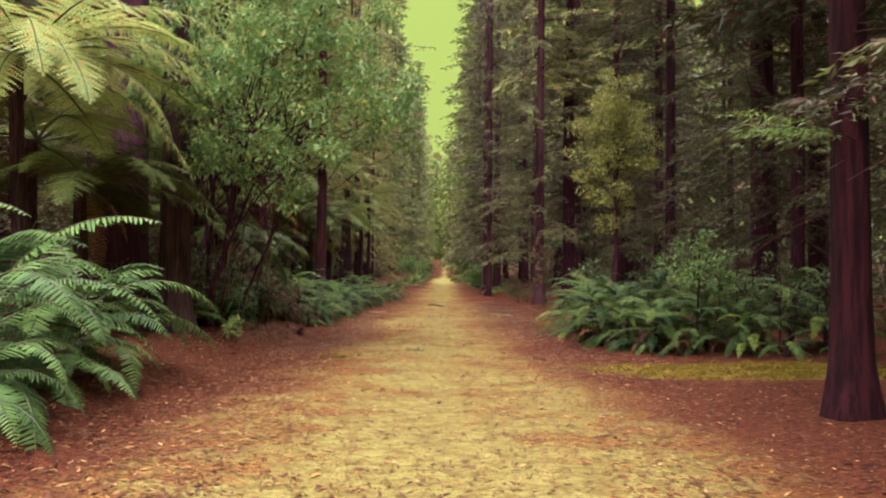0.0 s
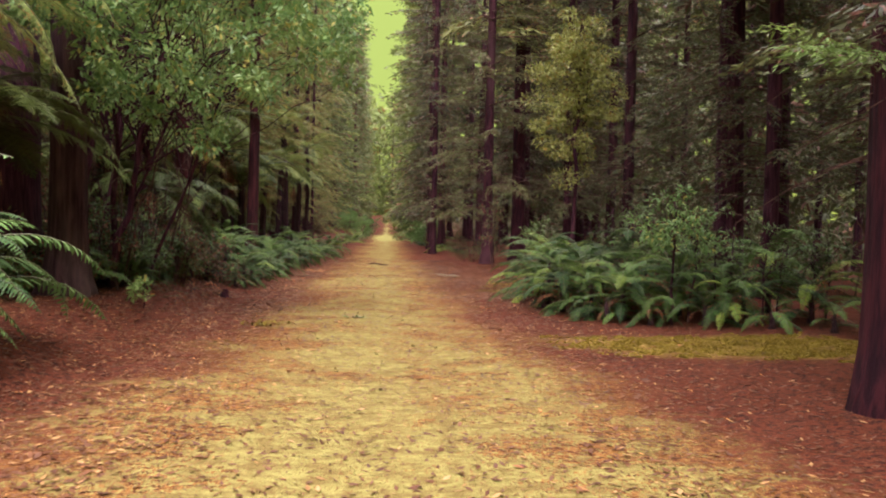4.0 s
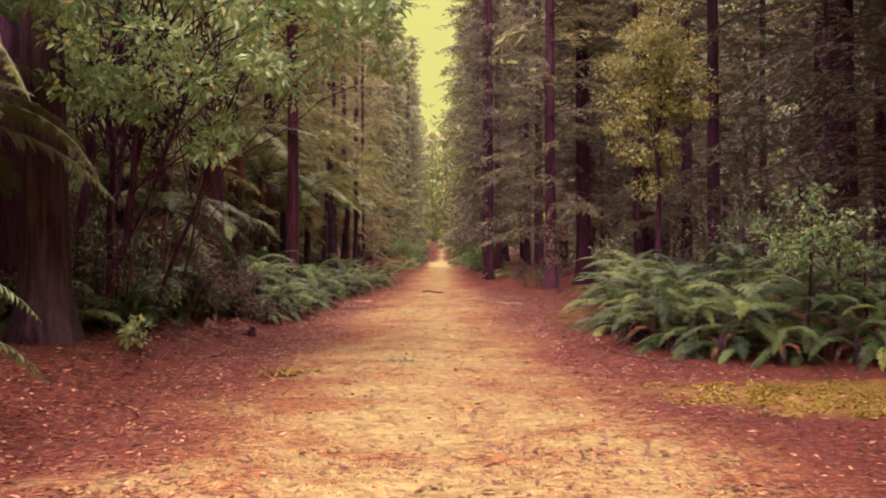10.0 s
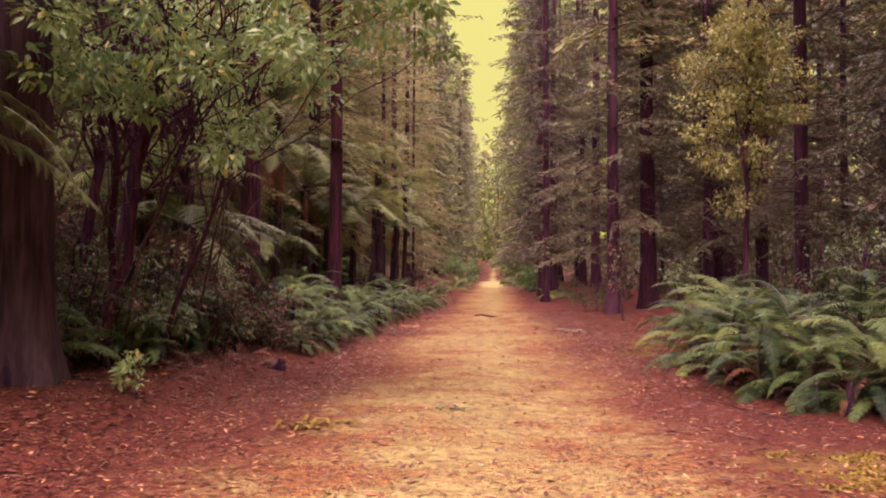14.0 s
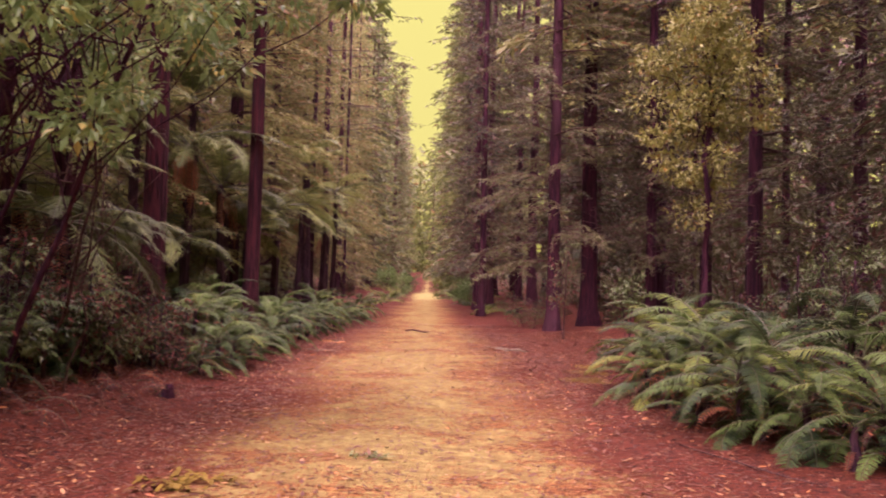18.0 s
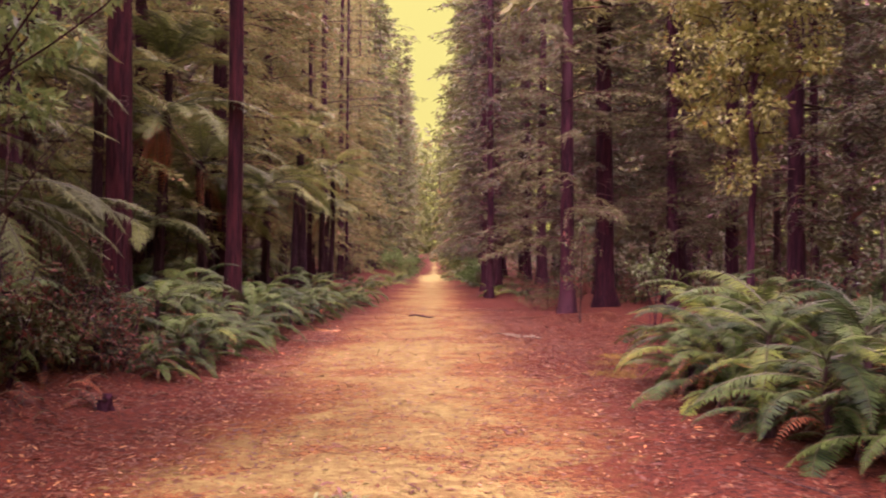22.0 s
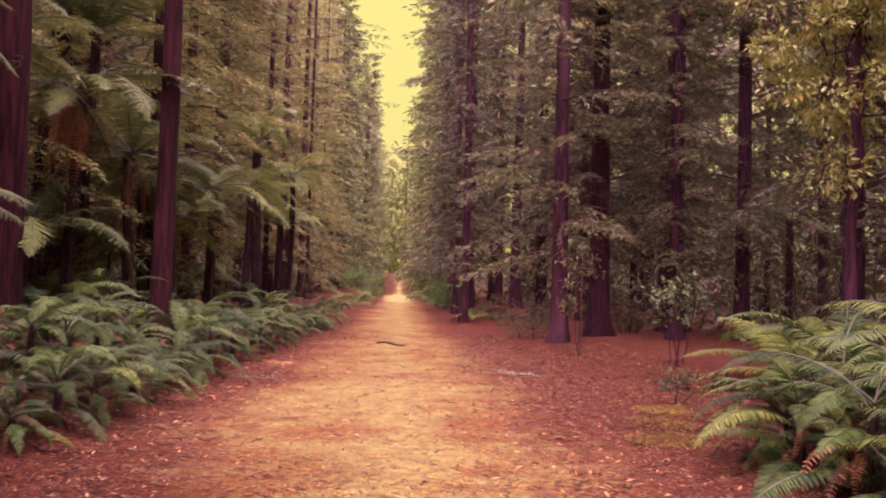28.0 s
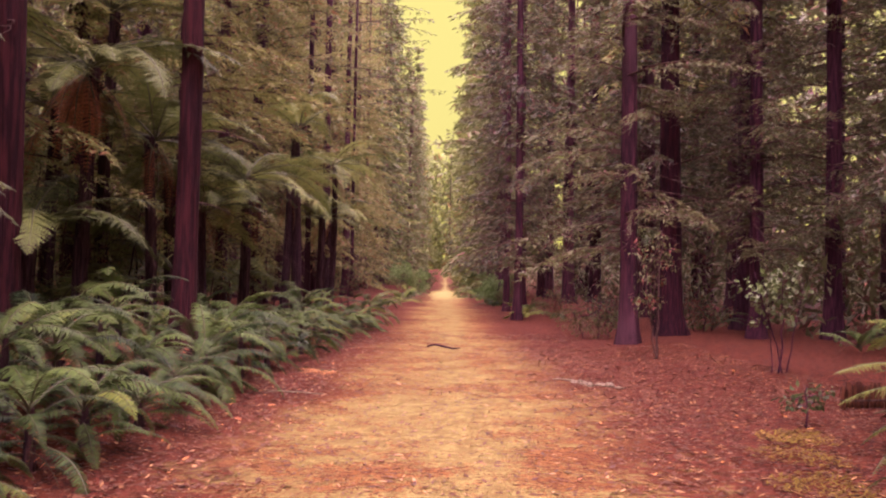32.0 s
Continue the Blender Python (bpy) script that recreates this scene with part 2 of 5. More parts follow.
# warm left-hand and high foliage; stronger light is put into its colour
NEEDLE_WARM_LIT = leaf_material("redwood_needles_warm_lit", (0.125, 0.135, 0.045), (0.385, 0.39, 0.12), (0.34, 0.17, 0.08), 0.11, passing=0.3)
# needles of the farthest trees, paled to carry the distance haze
NEEDLE_HAZE = leaf_material("redwood_needles_haze", (0.10, 0.125, 0.036), (0.29, 0.335, 0.095), (0.22, 0.14, 0.05), 0.08, passing=0.3)
GLOSSY = leaf_material("broad_leaf_glossy", (0.11, 0.20, 0.060), (0.42, 0.54, 0.17), (0.40, 0.36, 0.09), 0.06, rough=0.42, gloss=0.38, passing=0.42)
FRESH = leaf_material("fresh_green_needles", (0.10, 0.16, 0.04), (0.27, 0.35, 0.09), gloss=0.15)
YELLOW_LEAF = leaf_material("broad_leaf_yellow_green", (0.14, 0.155, 0.036), (0.37, 0.38, 0.10), (0.30, 0.19, 0.04), 0.08, rough=0.4)
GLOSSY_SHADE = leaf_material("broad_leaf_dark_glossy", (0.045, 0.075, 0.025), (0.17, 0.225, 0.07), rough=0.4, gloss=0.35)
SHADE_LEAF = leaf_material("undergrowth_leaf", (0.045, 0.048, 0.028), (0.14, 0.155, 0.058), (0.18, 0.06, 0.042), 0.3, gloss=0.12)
DEAD_LEAF = leaf_material("fallen_leaf", (0.06, 0.020, 0.012), (0.20, 0.080, 0.034), (0.28, 0.14, 0.05), 0.09, passing=0.05, gloss=0.2)
FLAKE = leaf_material("bark_flake", (0.09, 0.030, 0.014), (0.23, 0.098, 0.042), (0.38, 0.21, 0.085), 0.16, passing=0.03, gloss=0.2)
ORANGE_LEAF = leaf_material("fallen_leaf_orange", (0.38, 0.13, 0.03), (0.60, 0.27, 0.07), passing=0.05)
MOSS = leaf_material("moss", (0.12, 0.080, 0.014), (0.31, 0.225, 0.036), passing=0.1, gloss=0.05)
BARK = bark_material("redwood_bark", (0.022, 0.007, 0.013), (0.085, 0.025, 0.035), (0.070, 0.030, 0.036))
BARK_RED = bark_material("redwood_bark_red", (0.016, 0.004, 0.008), (0.056, 0.012, 0.017))
BARK_GREY = bark_material("redwood_bark_weathered", (0.022, 0.008, 0.015), (0.080, 0.038, 0.044), (0.125, 0.080, 0.072))
BARK_DARK = bark_material("shaded_bark", (0.027, 0.008, 0.018), (0.088, 0.026, 0.040), furrow=18.0)
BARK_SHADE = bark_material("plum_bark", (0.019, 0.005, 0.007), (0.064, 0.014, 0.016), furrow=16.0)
FIBRE = bark_material("tree_fern_fibre", (0.026, 0.011, 0.018), (0.086, 0.040, 0.042), furrow=30.0)
TWIG = bark_material("twig_wood", (0.040, 0.019, 0.018), (0.14, 0.076, 0.056), furrow=40.0)
TWIG_PALE = bark_material("bleached_wood", (0.13, 0.095, 0.06), (0.36, 0.29, 0.19), furrow=40.0)
STAKE = bark_material("stake_wood", (0.05, 0.017, 0.010), (0.17, 0.06, 0.03), furrow=30.0)
STALK = leaf_material("fern_stalk", (0.045, 0.05, 0.02), (0.09, 0.09, 0.035), passing=0.0)
GROUND = ground_material()


# ------------------------------------------------------------------ mesh helpers
class Bag:
    """Gathers vertices and faces, with one material number a face."""

    def __init__(self):
        self.verts, self.faces, self.mats, self.count = [], [], [], 0

    def add(self, verts, faces, mat=0):
        verts = np.asarray(verts, float).reshape(-1, 3)
        faces = np.asarray(faces, int)
        self.verts.append(verts)
        self.faces.extend((faces + self.count).tolist())
        self.mats.extend([mat] * len(faces))
        self.count += len(verts)

    def mesh(self, name, materials, smooth=False):
        data = bpy.data.meshes.new(name)
        data.from_pydata(np.concatenate(self.verts).tolist(), [], self.faces)
        for m in materials:
            data.materials.append(m)
        if len(materials) > 1:
            data.polygons.foreach_set("material_index", self.mats)
        data.polygons.foreach_set("use_smooth", [smooth] * len(data.polygons))
        data.update()
        return data


def tube(bag, line, radii, sides=6, mat=0, cap=True, ridge=0.0, rng=None):
    """A tapering tube along a line of points; ridge makes its sides uneven."""
    line = np.asarray(line, float)
    radii = np.asarray(radii, float)
    ahead = np.gradient(line, axis=0)
    ahead /= np.linalg.norm(ahead, axis=1)[:, None] + 1e-9
    ref = np.where(np.abs(ahead[:, 2:3]) > 0.9, [[0.0, 1.0, 0.0]], [[0.0, 0.0, 1.0]])
    side = np.cross(ahead, ref)
    side /= np.linalg.norm(side, axis=1)[:, None] + 1e-9
    up = np.cross(side, ahead)
    a = np.arange(sides) * 2 * math.pi / sides
    r = radii[:, None] * np.ones(sides)
    if ridge and rng is not None:
        r = r * (1 + ridge * rng.uniform(-1, 1, sides)[None] + 0.35 * ridge * rng.uniform(-1, 1, r.shape))
    ring = line[:, None] + r[..., None] * (np.cos(a)[None, :, None] * side[:, None] + np.sin(a)[None, :, None] * up[:, None])
    i, j = np.meshgrid(np.arange(len(line) - 1), np.arange(sides), indexing="ij")
    k = (j + 1) % sides
    quads = np.stack([i * sides + j, i * sides + k, (i + 1) * sides + k, (i + 1) * sides + j], -1).reshape(-1, 4)
    bag.add(ring.reshape(-1, 3), quads, mat)
    if cap:
        base = bag.count - sides
        bag.faces.append(list(range(base, base + sides)))
        bag.mats.append(mat)


def part(name, data, parent, m=None, label="", kind=""):
    ob = new(name, data)
    ob.parent = parent
    if m is not None:
        ob.matrix_local = m
    return tagged(ob, label=label, kind=kind)


def thing(name, x, y, z=None, turn=0.0, scale=1.0, label="", category="", group="", kind=""):
    ob = new(name)
    ob.empty_display_size = 0.2
    ob.location = (x, y, height(x, y) if z is None else z)
    ob.rotation_euler = (0, 0, radians(turn))
    ob.scale = (scale, scale, scale)
    return tagged(ob, label, category, group, kind)


def middle(y):
    """The middle line of the track, which drifts slightly to one side far along."""
    return 0.013 * max(y - 20.0, 0.0)


def height(x, y):
    """The ground: level along the walk, climbing far along the track, banked on both sides."""
    far = min(max((y - 80.0) / 120.0, 0.0), 1.0)
    rise = 3.3 * far * far * (3 - 2 * far)
    bank = 0.16 * min(max((x - middle(y) - 2.7) / 3.0, 0.0), 1.0)
    left = min(max((-2.6 - x + middle(y)) / 1.6, 0.0), 1.0)
    bank += 0.42 * left * left * (3 - 2 * left)
    return rise + bank + 0.03 * math.sin(x * 1.3 + 0.4 * y) * math.sin(y * 0.7 - x * 0.5)


# ------------------------------------------------------------------ ground
def build_ground():
    xs = np.unique(np.concatenate([np.linspace(-600, -40, 18), np.linspace(-40, -9, 32), np.linspace(-9, 9, 91),
                                   np.linspace(9, 40, 32), np.linspace(40, 600, 18)]).round(4))
    ys = np.unique(np.concatenate([np.linspace(-300, -6, 20), np.linspace(-6, 45, 205), np.linspace(45, 120, 76),
                                   np.linspace(120, 300, 46), np.linspace(300, 1500, 15)]).round(4))
    grid = np.array([[x, y, height(x, y)] for y in ys for x in xs])
    near = (np.abs(grid[:, 0]) < 9) & (grid[:, 1] > -6) & (grid[:, 1] < 45)
    grid[near, 2] += rnd.normal(0, 0.007, near.sum())
    w = len(xs)
    i, j = np.meshgrid(np.arange(len(ys) - 1), np.arange(w - 1), indexing="ij")
    a = i * w + j
    bag = Bag()
    bag.add(grid, np.stack([a, a + 1, a + w + 1, a + w], -1).reshape(-1, 4))
    ob = new("ground", bag.mesh("ground", [GROUND], smooth=True))
    tagged(ob, "sandy forest track between banks of red-brown needle litter", "ground", kind="structure")


build_ground()


# ------------------------------------------------------------------ trunks
def trunk_mesh(name, tall, r0, r1, flare, material, sides=18, seed=0, lean=0.0, rough=0.09):
    rng = np.random.default_rng(seed)
    z = np.concatenate([[-0.25], np.linspace(0, 1.6, 7), np.linspace(2.2, tall, 16)])
    f = np.clip(z / tall, 0, 1)
    r = r0 + (r1 - r0) * f + flare * np.exp(-np.clip(z, 0, None) / 0.45)
    wob = 0.03 * np.stack([np.sin(z * 0.35 + seed), np.cos(z * 0.28 + 2 * seed)], 1) * np.clip(z, 0, 3)[:, None] / 3
    a = np.arange(sides) * 2 * math.pi / sides
    flute = rng.uniform(-1, 1, sides)
    lobes = 0.5 * np.sin(a * 3 + seed) + 0.5 * np.sin(a * 5 + 2 * seed)
    rr = r[:, None] * (1 + rough * flute[None] + 0.03 * rng.uniform(-1, 1, (len(z), sides)))
    rr += flare * 0.55 * np.exp(-np.clip(z, 0, None) / 0.3)[:, None] * lobes[None]
    x = rr * np.cos(a) + wob[:, :1] + lean * f[:, None] * tall
    y = rr * np.sin(a) + wob[:, 1:]
    v = np.stack([x, y, np.repeat(z[:, None], sides, 1)], -1).reshape(-1, 3)
    i, j = np.meshgrid(np.arange(len(z) - 1), np.arange(sides), indexing="ij")
    k = (j + 1) % sides
    bag = Bag()
    bag.add(v, np.stack([i * sides + j, i * sides + k, (i + 1) * sides + k, (i + 1) * sides + j], -1).reshape(-1, 4))
    return bag.mesh(name, [material], smooth=True)


# ------------------------------------------------------------------ redwood branches
def spray(length, rng, step=0.13, leaf=0.085, twig_len=0.62, droop=0.35, slim=0.34, begin=0.14):
    """One branch laid along +x: a bowed stem, hanging side twigs and slim leaflets on them. Returns stem line and leaf triangles."""
    s = np.linspace(0, 1, 8)
    line = np.stack([s * length, 0.06 * length * np.sin(s * 3 + rng.uniform(0, 6)), length * (0.10 * s - droop * s * s)], 1)
    tris = []
    n = max(5, int(length * (1 - begin) / step))
    for i in range(n):
        u = begin + (1 - begin) * (i + rng.uniform(0, 0.8)) / n
        base = np.array([np.interp(u, s, line[:, k]) for k in range(3)])
        for sgn in (-1, 1):
            tl = twig_len * (1.15 - u) ** 0.5 * rng.uniform(0.6, 1.2) * min(1.0, length / 1.8)
            yaw = sgn * rng.uniform(0.45, 1.05)
            d = np.array([math.cos(yaw), math.sin(yaw), rng.uniform(-0.75, 0.05)])
            m = max(3, int(tl / (leaf * 0.6)))
            t = (np.arange(m) + rng.uniform(0, 1, m)) / m
            p = base + t[:, None] * tl * d + np.array([0, 0, -0.35]) * (t[:, None] ** 2) * tl
            for side2 in (-1, 1):
                ya = yaw + side2 * rng.uniform(0.3, 1.0, m)
                q = np.stack([np.cos(ya), np.sin(ya), rng.uniform(-0.95, 0.15, m)], 1)
                ll = leaf * rng.uniform(0.7, 1.4, m)[:, None]
                w = np.cross(q, rng.normal(0, 1, (m, 3)))
                w *= ll * slim / (np.linalg.norm(w, axis=1)[:, None] + 1e-6)
                tris.append(np.stack([p - w * 0.4, p + q * ll * 0.5 + w * 0.6, p + q * ll * 1.25], 1))
    return line, np.concatenate(tris)


def crown_mesh(name, seed, tall, low, reach_low, reach_top, count, materials, step, leaf, droop=0.35, bare=0, gaps=0.0, vary=1.12):
    """All branches of one redwood: bare dead ones low on the trunk, leafy bowed ones above."""
    rng = np.random.default_rng(seed)
    kinds = [spray(L, rng, step, leaf, droop=droop) for L in (1.2, 1.8, 2.4, 3.0, 3.6)]
    wood, tri, mats = Bag(), [], []
    for i in range(count):
        u = (i + rng.uniform(0, 1)) / count
        z = low + (tall - low) * u ** 0.92
        f = (z - low) / (tall - low)
        want = (reach_low + (reach_top - reach_low) * f) * rng.uniform(0.45, vary)
        if rng.uniform() < gaps:
            continue
        line, tris = kinds[int(np.argmin([abs(k[0][-1, 0] - want) for k in kinds]))]
        sc = want / line[-1, 0]
        az, tip = rng.uniform(0, 2 * math.pi), rng.uniform(-0.12, 0.28) + 0.35 * f
        m = np.array((Matrix.Rotation(az, 3, "Z") @ Matrix.Rotation(-tip, 3, "Y") @ Matrix.Rotation(rng.uniform(-0.35, 0.35), 3, "X")))
        root = np.array([0, 0, z])
        if want > 0.8:
            tube(wood, (line * sc @ m.T + root)[::7 if step > 0.3 else 2], np.linspace(0.028, 0.006, 2 if step > 0.3 else 4) * (0.6 + 0.25 * want), 3, cap=False)
        tri.append((tris * sc).reshape(-1, 3) @ m.T + root)
    for i in range(bare):
        z = rng.uniform(1.8, low + 3.0)
        az, L = rng.uniform(0, 6.28), rng.uniform(0.6, 2.6)
        s = np.linspace(0, 1, 5)
        line = np.stack([s * L, 0.1 * np.sin(5 * s + az), L * (0.15 * s - 0.45 * s * s)], 1)
        m = np.array(Matrix.Rotation(az, 3, "Z"))
        tube(wood, line @ m.T + [0, 0, z], np.linspace(0.016, 0.004, 5), 3, cap=False)
    leaves = Bag()
    t = np.concatenate(tri)
    leaves.add(t, np.arange(len(t)).reshape(-1, 3))
    return wood.mesh(name + "_branches", [TWIG]), leaves.mesh(name + "_needles", materials)


# three grades: dense trees by the track, plain ones behind them, and coarse ones far along the track
EDGE = [crown_mesh("edge_a", 11, 27, 2.3, 2.8, 0.8, 105, [NEEDLE], 0.165, 0.135, bare=16, vary=1.35),
        crown_mesh("edge_b", 12, 30, 1.9, 2.6, 0.7, 110, [NEEDLE], 0.165, 0.135, droop=0.42, bare=20, vary=1.35)]
INNER = [crown_mesh("inner_a", 21, 28, 4.2, 3.4, 1.6, 95, [NEEDLE], 0.34, 0.27, bare=30),
         crown_mesh("inner_b", 22, 26, 3.0, 3.1, 1.5, 100, [NEEDLE], 0.34, 0.27, droop=0.45, bare=30)]
NEAR_LEFT = [crown_mesh("near_c", 43, 15, 1.8, 3.0, 2.2, 82, [NEEDLE_WARM_LIT], 0.13, 0.088, droop=0.45, bare=50),
             crown_mesh("near_d", 44, 15, 2.4, 3.3, 2.4, 78, [NEEDLE_WARM_LIT], 0.13, 0.088, droop=0.38, bare=50)]
EDGE_LEFT = [crown_mesh("edge_d", 14, 26, 1.6, 3.4, 0.8, 170, [NEEDLE_WARM_LIT], 0.2, 0.15, droop=0.45, bare=60, vary=1.35),
             crown_mesh("edge_e", 15, 24, 1.2, 3.2, 0.7, 165, [NEEDLE_WARM_LIT], 0.2, 0.15, bare=60, vary=1.35)]
HIGH = crown_mesh("high", 23, 30, 8.5, 3.0, 1.2, 60, [NEEDLE_WARM_LIT], 0.34, 0.24, bare=10, gaps=0.15)
# mostly unseen crowns, added thin to admit light, dense to darken the woods
HIGH_THIN = crown_mesh("high_thin", 24, 30, 9.0, 2.2, 0.9, 18, [NEEDLE_WARM_LIT], 0.34, 0.22, bare=10, gaps=0.25)
HIGH_SHADE = crown_mesh("high_shade", 25, 30, 7.0, 3.9, 1.6, 120, [NEEDLE], 0.34, 0.3, bare=10)
NEAR = [crown_mesh("near_a", 41, 14, 2.2, 3.0, 2.2, 62, [NEEDLE], 0.125, 0.078, droop=0.36, bare=26),
        crown_mesh("near_b", 42, 14, 1.8, 2.7, 2.0, 62, [NEEDLE], 0.125, 0.078, droop=0.44, bare=26)]
# far crowns take paler needles, the haze being part of their colour
FAR = [crown_mesh("far_a", 31, 29, 0.6, 3.0, 1.0, 125, [NEEDLE_HAZE], 0.42, 0.34, vary=1.35),
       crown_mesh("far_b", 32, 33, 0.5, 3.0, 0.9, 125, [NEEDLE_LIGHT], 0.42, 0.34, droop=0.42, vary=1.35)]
SPARSE = crown_mesh("sparse", 51, 26, 4.5, 1.5, 0.5, 75, [NEEDLE_WARM_LIT], 0.2, 0.13, droop=0.25, bare=20, gaps=0.35)
TRUNKS = {}


def trunk_for(r, material, seed):
    key = (round(r, 2), material.name, seed % 3)
    if key not in TRUNKS:
        TRUNKS[key] = trunk_mesh("redwood_trunk", 30, r, 0.05, r * 0.55, material, seed=seed % 3 + 1)
    return TRUNKS[key]


def redwood(x, y, r, crown, material=BARK, turn=0.0, scale=1.0, label="tall redwood with furrowed reddish bark and drooping needle sprays",
            group="redwoods along the track", crown_scale=1.0, upper=None):
    tree = thing("redwood_tree", x, y, turn=turn, scale=scale, label=label, category="tree", group=group)
    seed = int(abs(x * 7 + y * 3))
    part("trunk", trunk_for(r / scale, material, seed), tree)
    if crown:
        m = Matrix.Diagonal((crown_scale, crown_scale, 1, 1))
        part("branchwork", crown[0], tree, m, kind="stuff")
        part("crown", crown[1], tree, m, kind="stuff")
    if upper:
        part("upper_branchwork", upper[0], tree, kind="stuff")
        part("upper_crown", upper[1], tree, kind="stuff")
    return tree


# trees that stand out singly: x, y, trunk radius, crown, bark
SINGLE = [
    (4.22, 9.05, 0.19, HIGH, BARK_RED, "slim redwood trunk with smooth red bark beside the moss"),
    (-4.40, 14.65, 0.255, HIGH_THIN, BARK_GREY, "thick redwood trunk with grey weathered bark and spreading foot"),
    (-5.75, 16.0, 0.47, HIGH_THIN, BARK_DARK, "broad dark trunk deep in shade behind the ferns"),
    (-3.70, 27.4, 0.165, HIGH, BARK_SHADE, "straight redwood trunk with dark plum-red bark among ferns"),
    (-5.6, 22.2, 0.20, HIGH, BARK, "redwood with drooping sprays behind a broad-leaved tree"),
    (-5.25, 25.3, 0.24, HIGH, BARK_SHADE, "tall redwood with furrowed dark bark behind tree ferns"),
    (-6.9, 31.2, 0.16, NEAR_LEFT[0], BARK, "redwood with warm drooping sprays behind the tree ferns"),
    (-7.6, 26.9, 0.20, NEAR_LEFT[1], BARK, "redwood with warm drooping sprays behind the tree ferns"),
    (-8.2, 35.2, 0.22, NEAR_LEFT[0], BARK, "redwood with warm drooping sprays behind the tree ferns"),
    (-8.4, 22.0, 0.20, NEAR_LEFT[1], BARK, "redwood with warm drooping sprays behind the tree ferns"),
    (2.85, 45.6, 0.15, EDGE[0], BARK, "redwood at the track edge with low drooping sprays"),
    (3.05, 47.4, 0.10, EDGE[1], BARK, "slim redwood at the track edge with low drooping sprays"),
    (3.15, 53.6, 0.14, EDGE[0], BARK, "redwood at the track edge with low drooping sprays"),
    (4.20, 34.3, 0.19, NEAR[1], BARK, "redwood with a thin sapling at its foot"),
    (5.70, 36.3, 0.28, NEAR[0], BARK_RED, "thick redwood trunk with red bark"),
    (7.60, 35.6, 0.17, NEAR[1], BARK_DARK, "slim dark redwood trunk behind a leafy shrub"),
    (9.25, 35.2, 0.21, NEAR[0], BARK_DARK, "dark redwood trunk behind a leafy shrub"),
    (8.90, 39.5, 0.36, NEAR[0], BARK_DARK, "thick dark redwood trunk"),
    (10.6, 45.0, 0.42, INNER[0], BARK, "thick dark redwood trunk"),
    (8.6, 22.5, 0.36, NEAR[0], BARK_DARK, "thick dark redwood trunk behind the fern bank"),
    (7.3, 26.5, 0.17, NEAR[1], BARK, "redwood with low drooping sprays behind the fern bank"),
    (10.4, 18.2, 0.22, NEAR[0], BARK_DARK, "redwood with low drooping sprays behind the fern bank"),
    (8.0, 19.0, 0.16, NEAR[1], BARK_DARK, "young redwood with low drooping sprays behind the fern bank"),
]
taken = []
for n, (x, y, r, crown, bark, label) in enumerate(SINGLE):
    redwood(x, y, r, crown, bark, turn=n * 77, label=label, crown_scale=0.82 if 1 < x < 3 else 1.0, upper=None if crown not in NEAR else HIGH_SHADE if y < 24 else HIGH)
    taken.append((x, y))

SEEDS = random.Random(5)


def clear(x, y, gap):
    return all((x - a) ** 2 + (y - b) ** 2 > gap * gap for a, b in taken)


# rows beside the track, then the woods behind them
for side, first in ((1, 57.5), (-1, 33.0)):
    y = first
    while y < 190:
        x = middle(y) + (3.6 if side > 0 and y < 120 else 4.0 if side > 0 else -5.6 if y < 45 else -7.2 if y < 95 else -6.6 if y < 125 else -5.6) + SEEDS.uniform(-0.45, 0.45)
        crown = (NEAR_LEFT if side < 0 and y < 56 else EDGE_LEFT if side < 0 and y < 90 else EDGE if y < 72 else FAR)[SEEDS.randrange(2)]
        if clear(x, y, 2.2):
            redwood(x, y, SEEDS.uniform(0.15, 0.26), crown, turn=SEEDS.uniform(0, 360), scale=SEEDS.uniform(0.92, 1.12), upper=HIGH if crown in NEAR_LEFT else None)
            taken.append((x, y))
        y += SEEDS.uniform(3.6, 5.6) * (1.0 if y < 110 else 1.5)
for side in (1, -1):
    for row in range(3):
        y = 10.0 + SEEDS.uniform(0, 3)
        while y < (96 if row < 2 else 70):
            x = side * ((8.6 if side > 0 else 10.2) + row * 4.6 + SEEDS.uniform(-1.4, 1.4))
            if clear(x, y, 2.6):
                redwood(x, y, SEEDS.uniform(0.14, 0.36), (NEAR if y < 27 and row < 2 and side > 0 else INNER)[SEEDS.randrange(2)], BARK_DARK if row > 1 or y < 30 else BARK, upper=None if y > 60 or row > 1 or side < 0 else HIGH_SHADE if y < 24 else HIGH, turn=SEEDS.uniform(0, 360),
                        scale=SEEDS.uniform(0.9, 1.15), label="redwood standing deep in the shaded woods", group="redwoods in the woods")
                taken.append((x, y))
            y += SEEDS.uniform(4.2, 7.0)
# trunks stand out of view, added to shade the right of the start
for x, y, r in ((5.6, 5.2, 0.18), (5.2, 0.6, 0.22), (6.6, 3.2, 0.2), (8.2, 9.6, 0.17), (9.5, 1.5, 0.3), (6.9, -2.5, 0.22), (10.5, 6.0, 0.24), (8.0, 12.6, 0.14), (9.0, -7.0, 0.25), (5.9, 7.5, 0.2), (6.6, 10.4, 0.24), (7.6, 7.4, 0.22), (6.0, 9.0, 0.1)):
    redwood(x, y, r, NEAR[0] if y > 0 else INNER[0], BARK_DARK, turn=37 * x, upper=HIGH_SHADE if y > 0 else None, label="redwood beside the start, trunk unseen, added for shade", group="redwoods near the start")
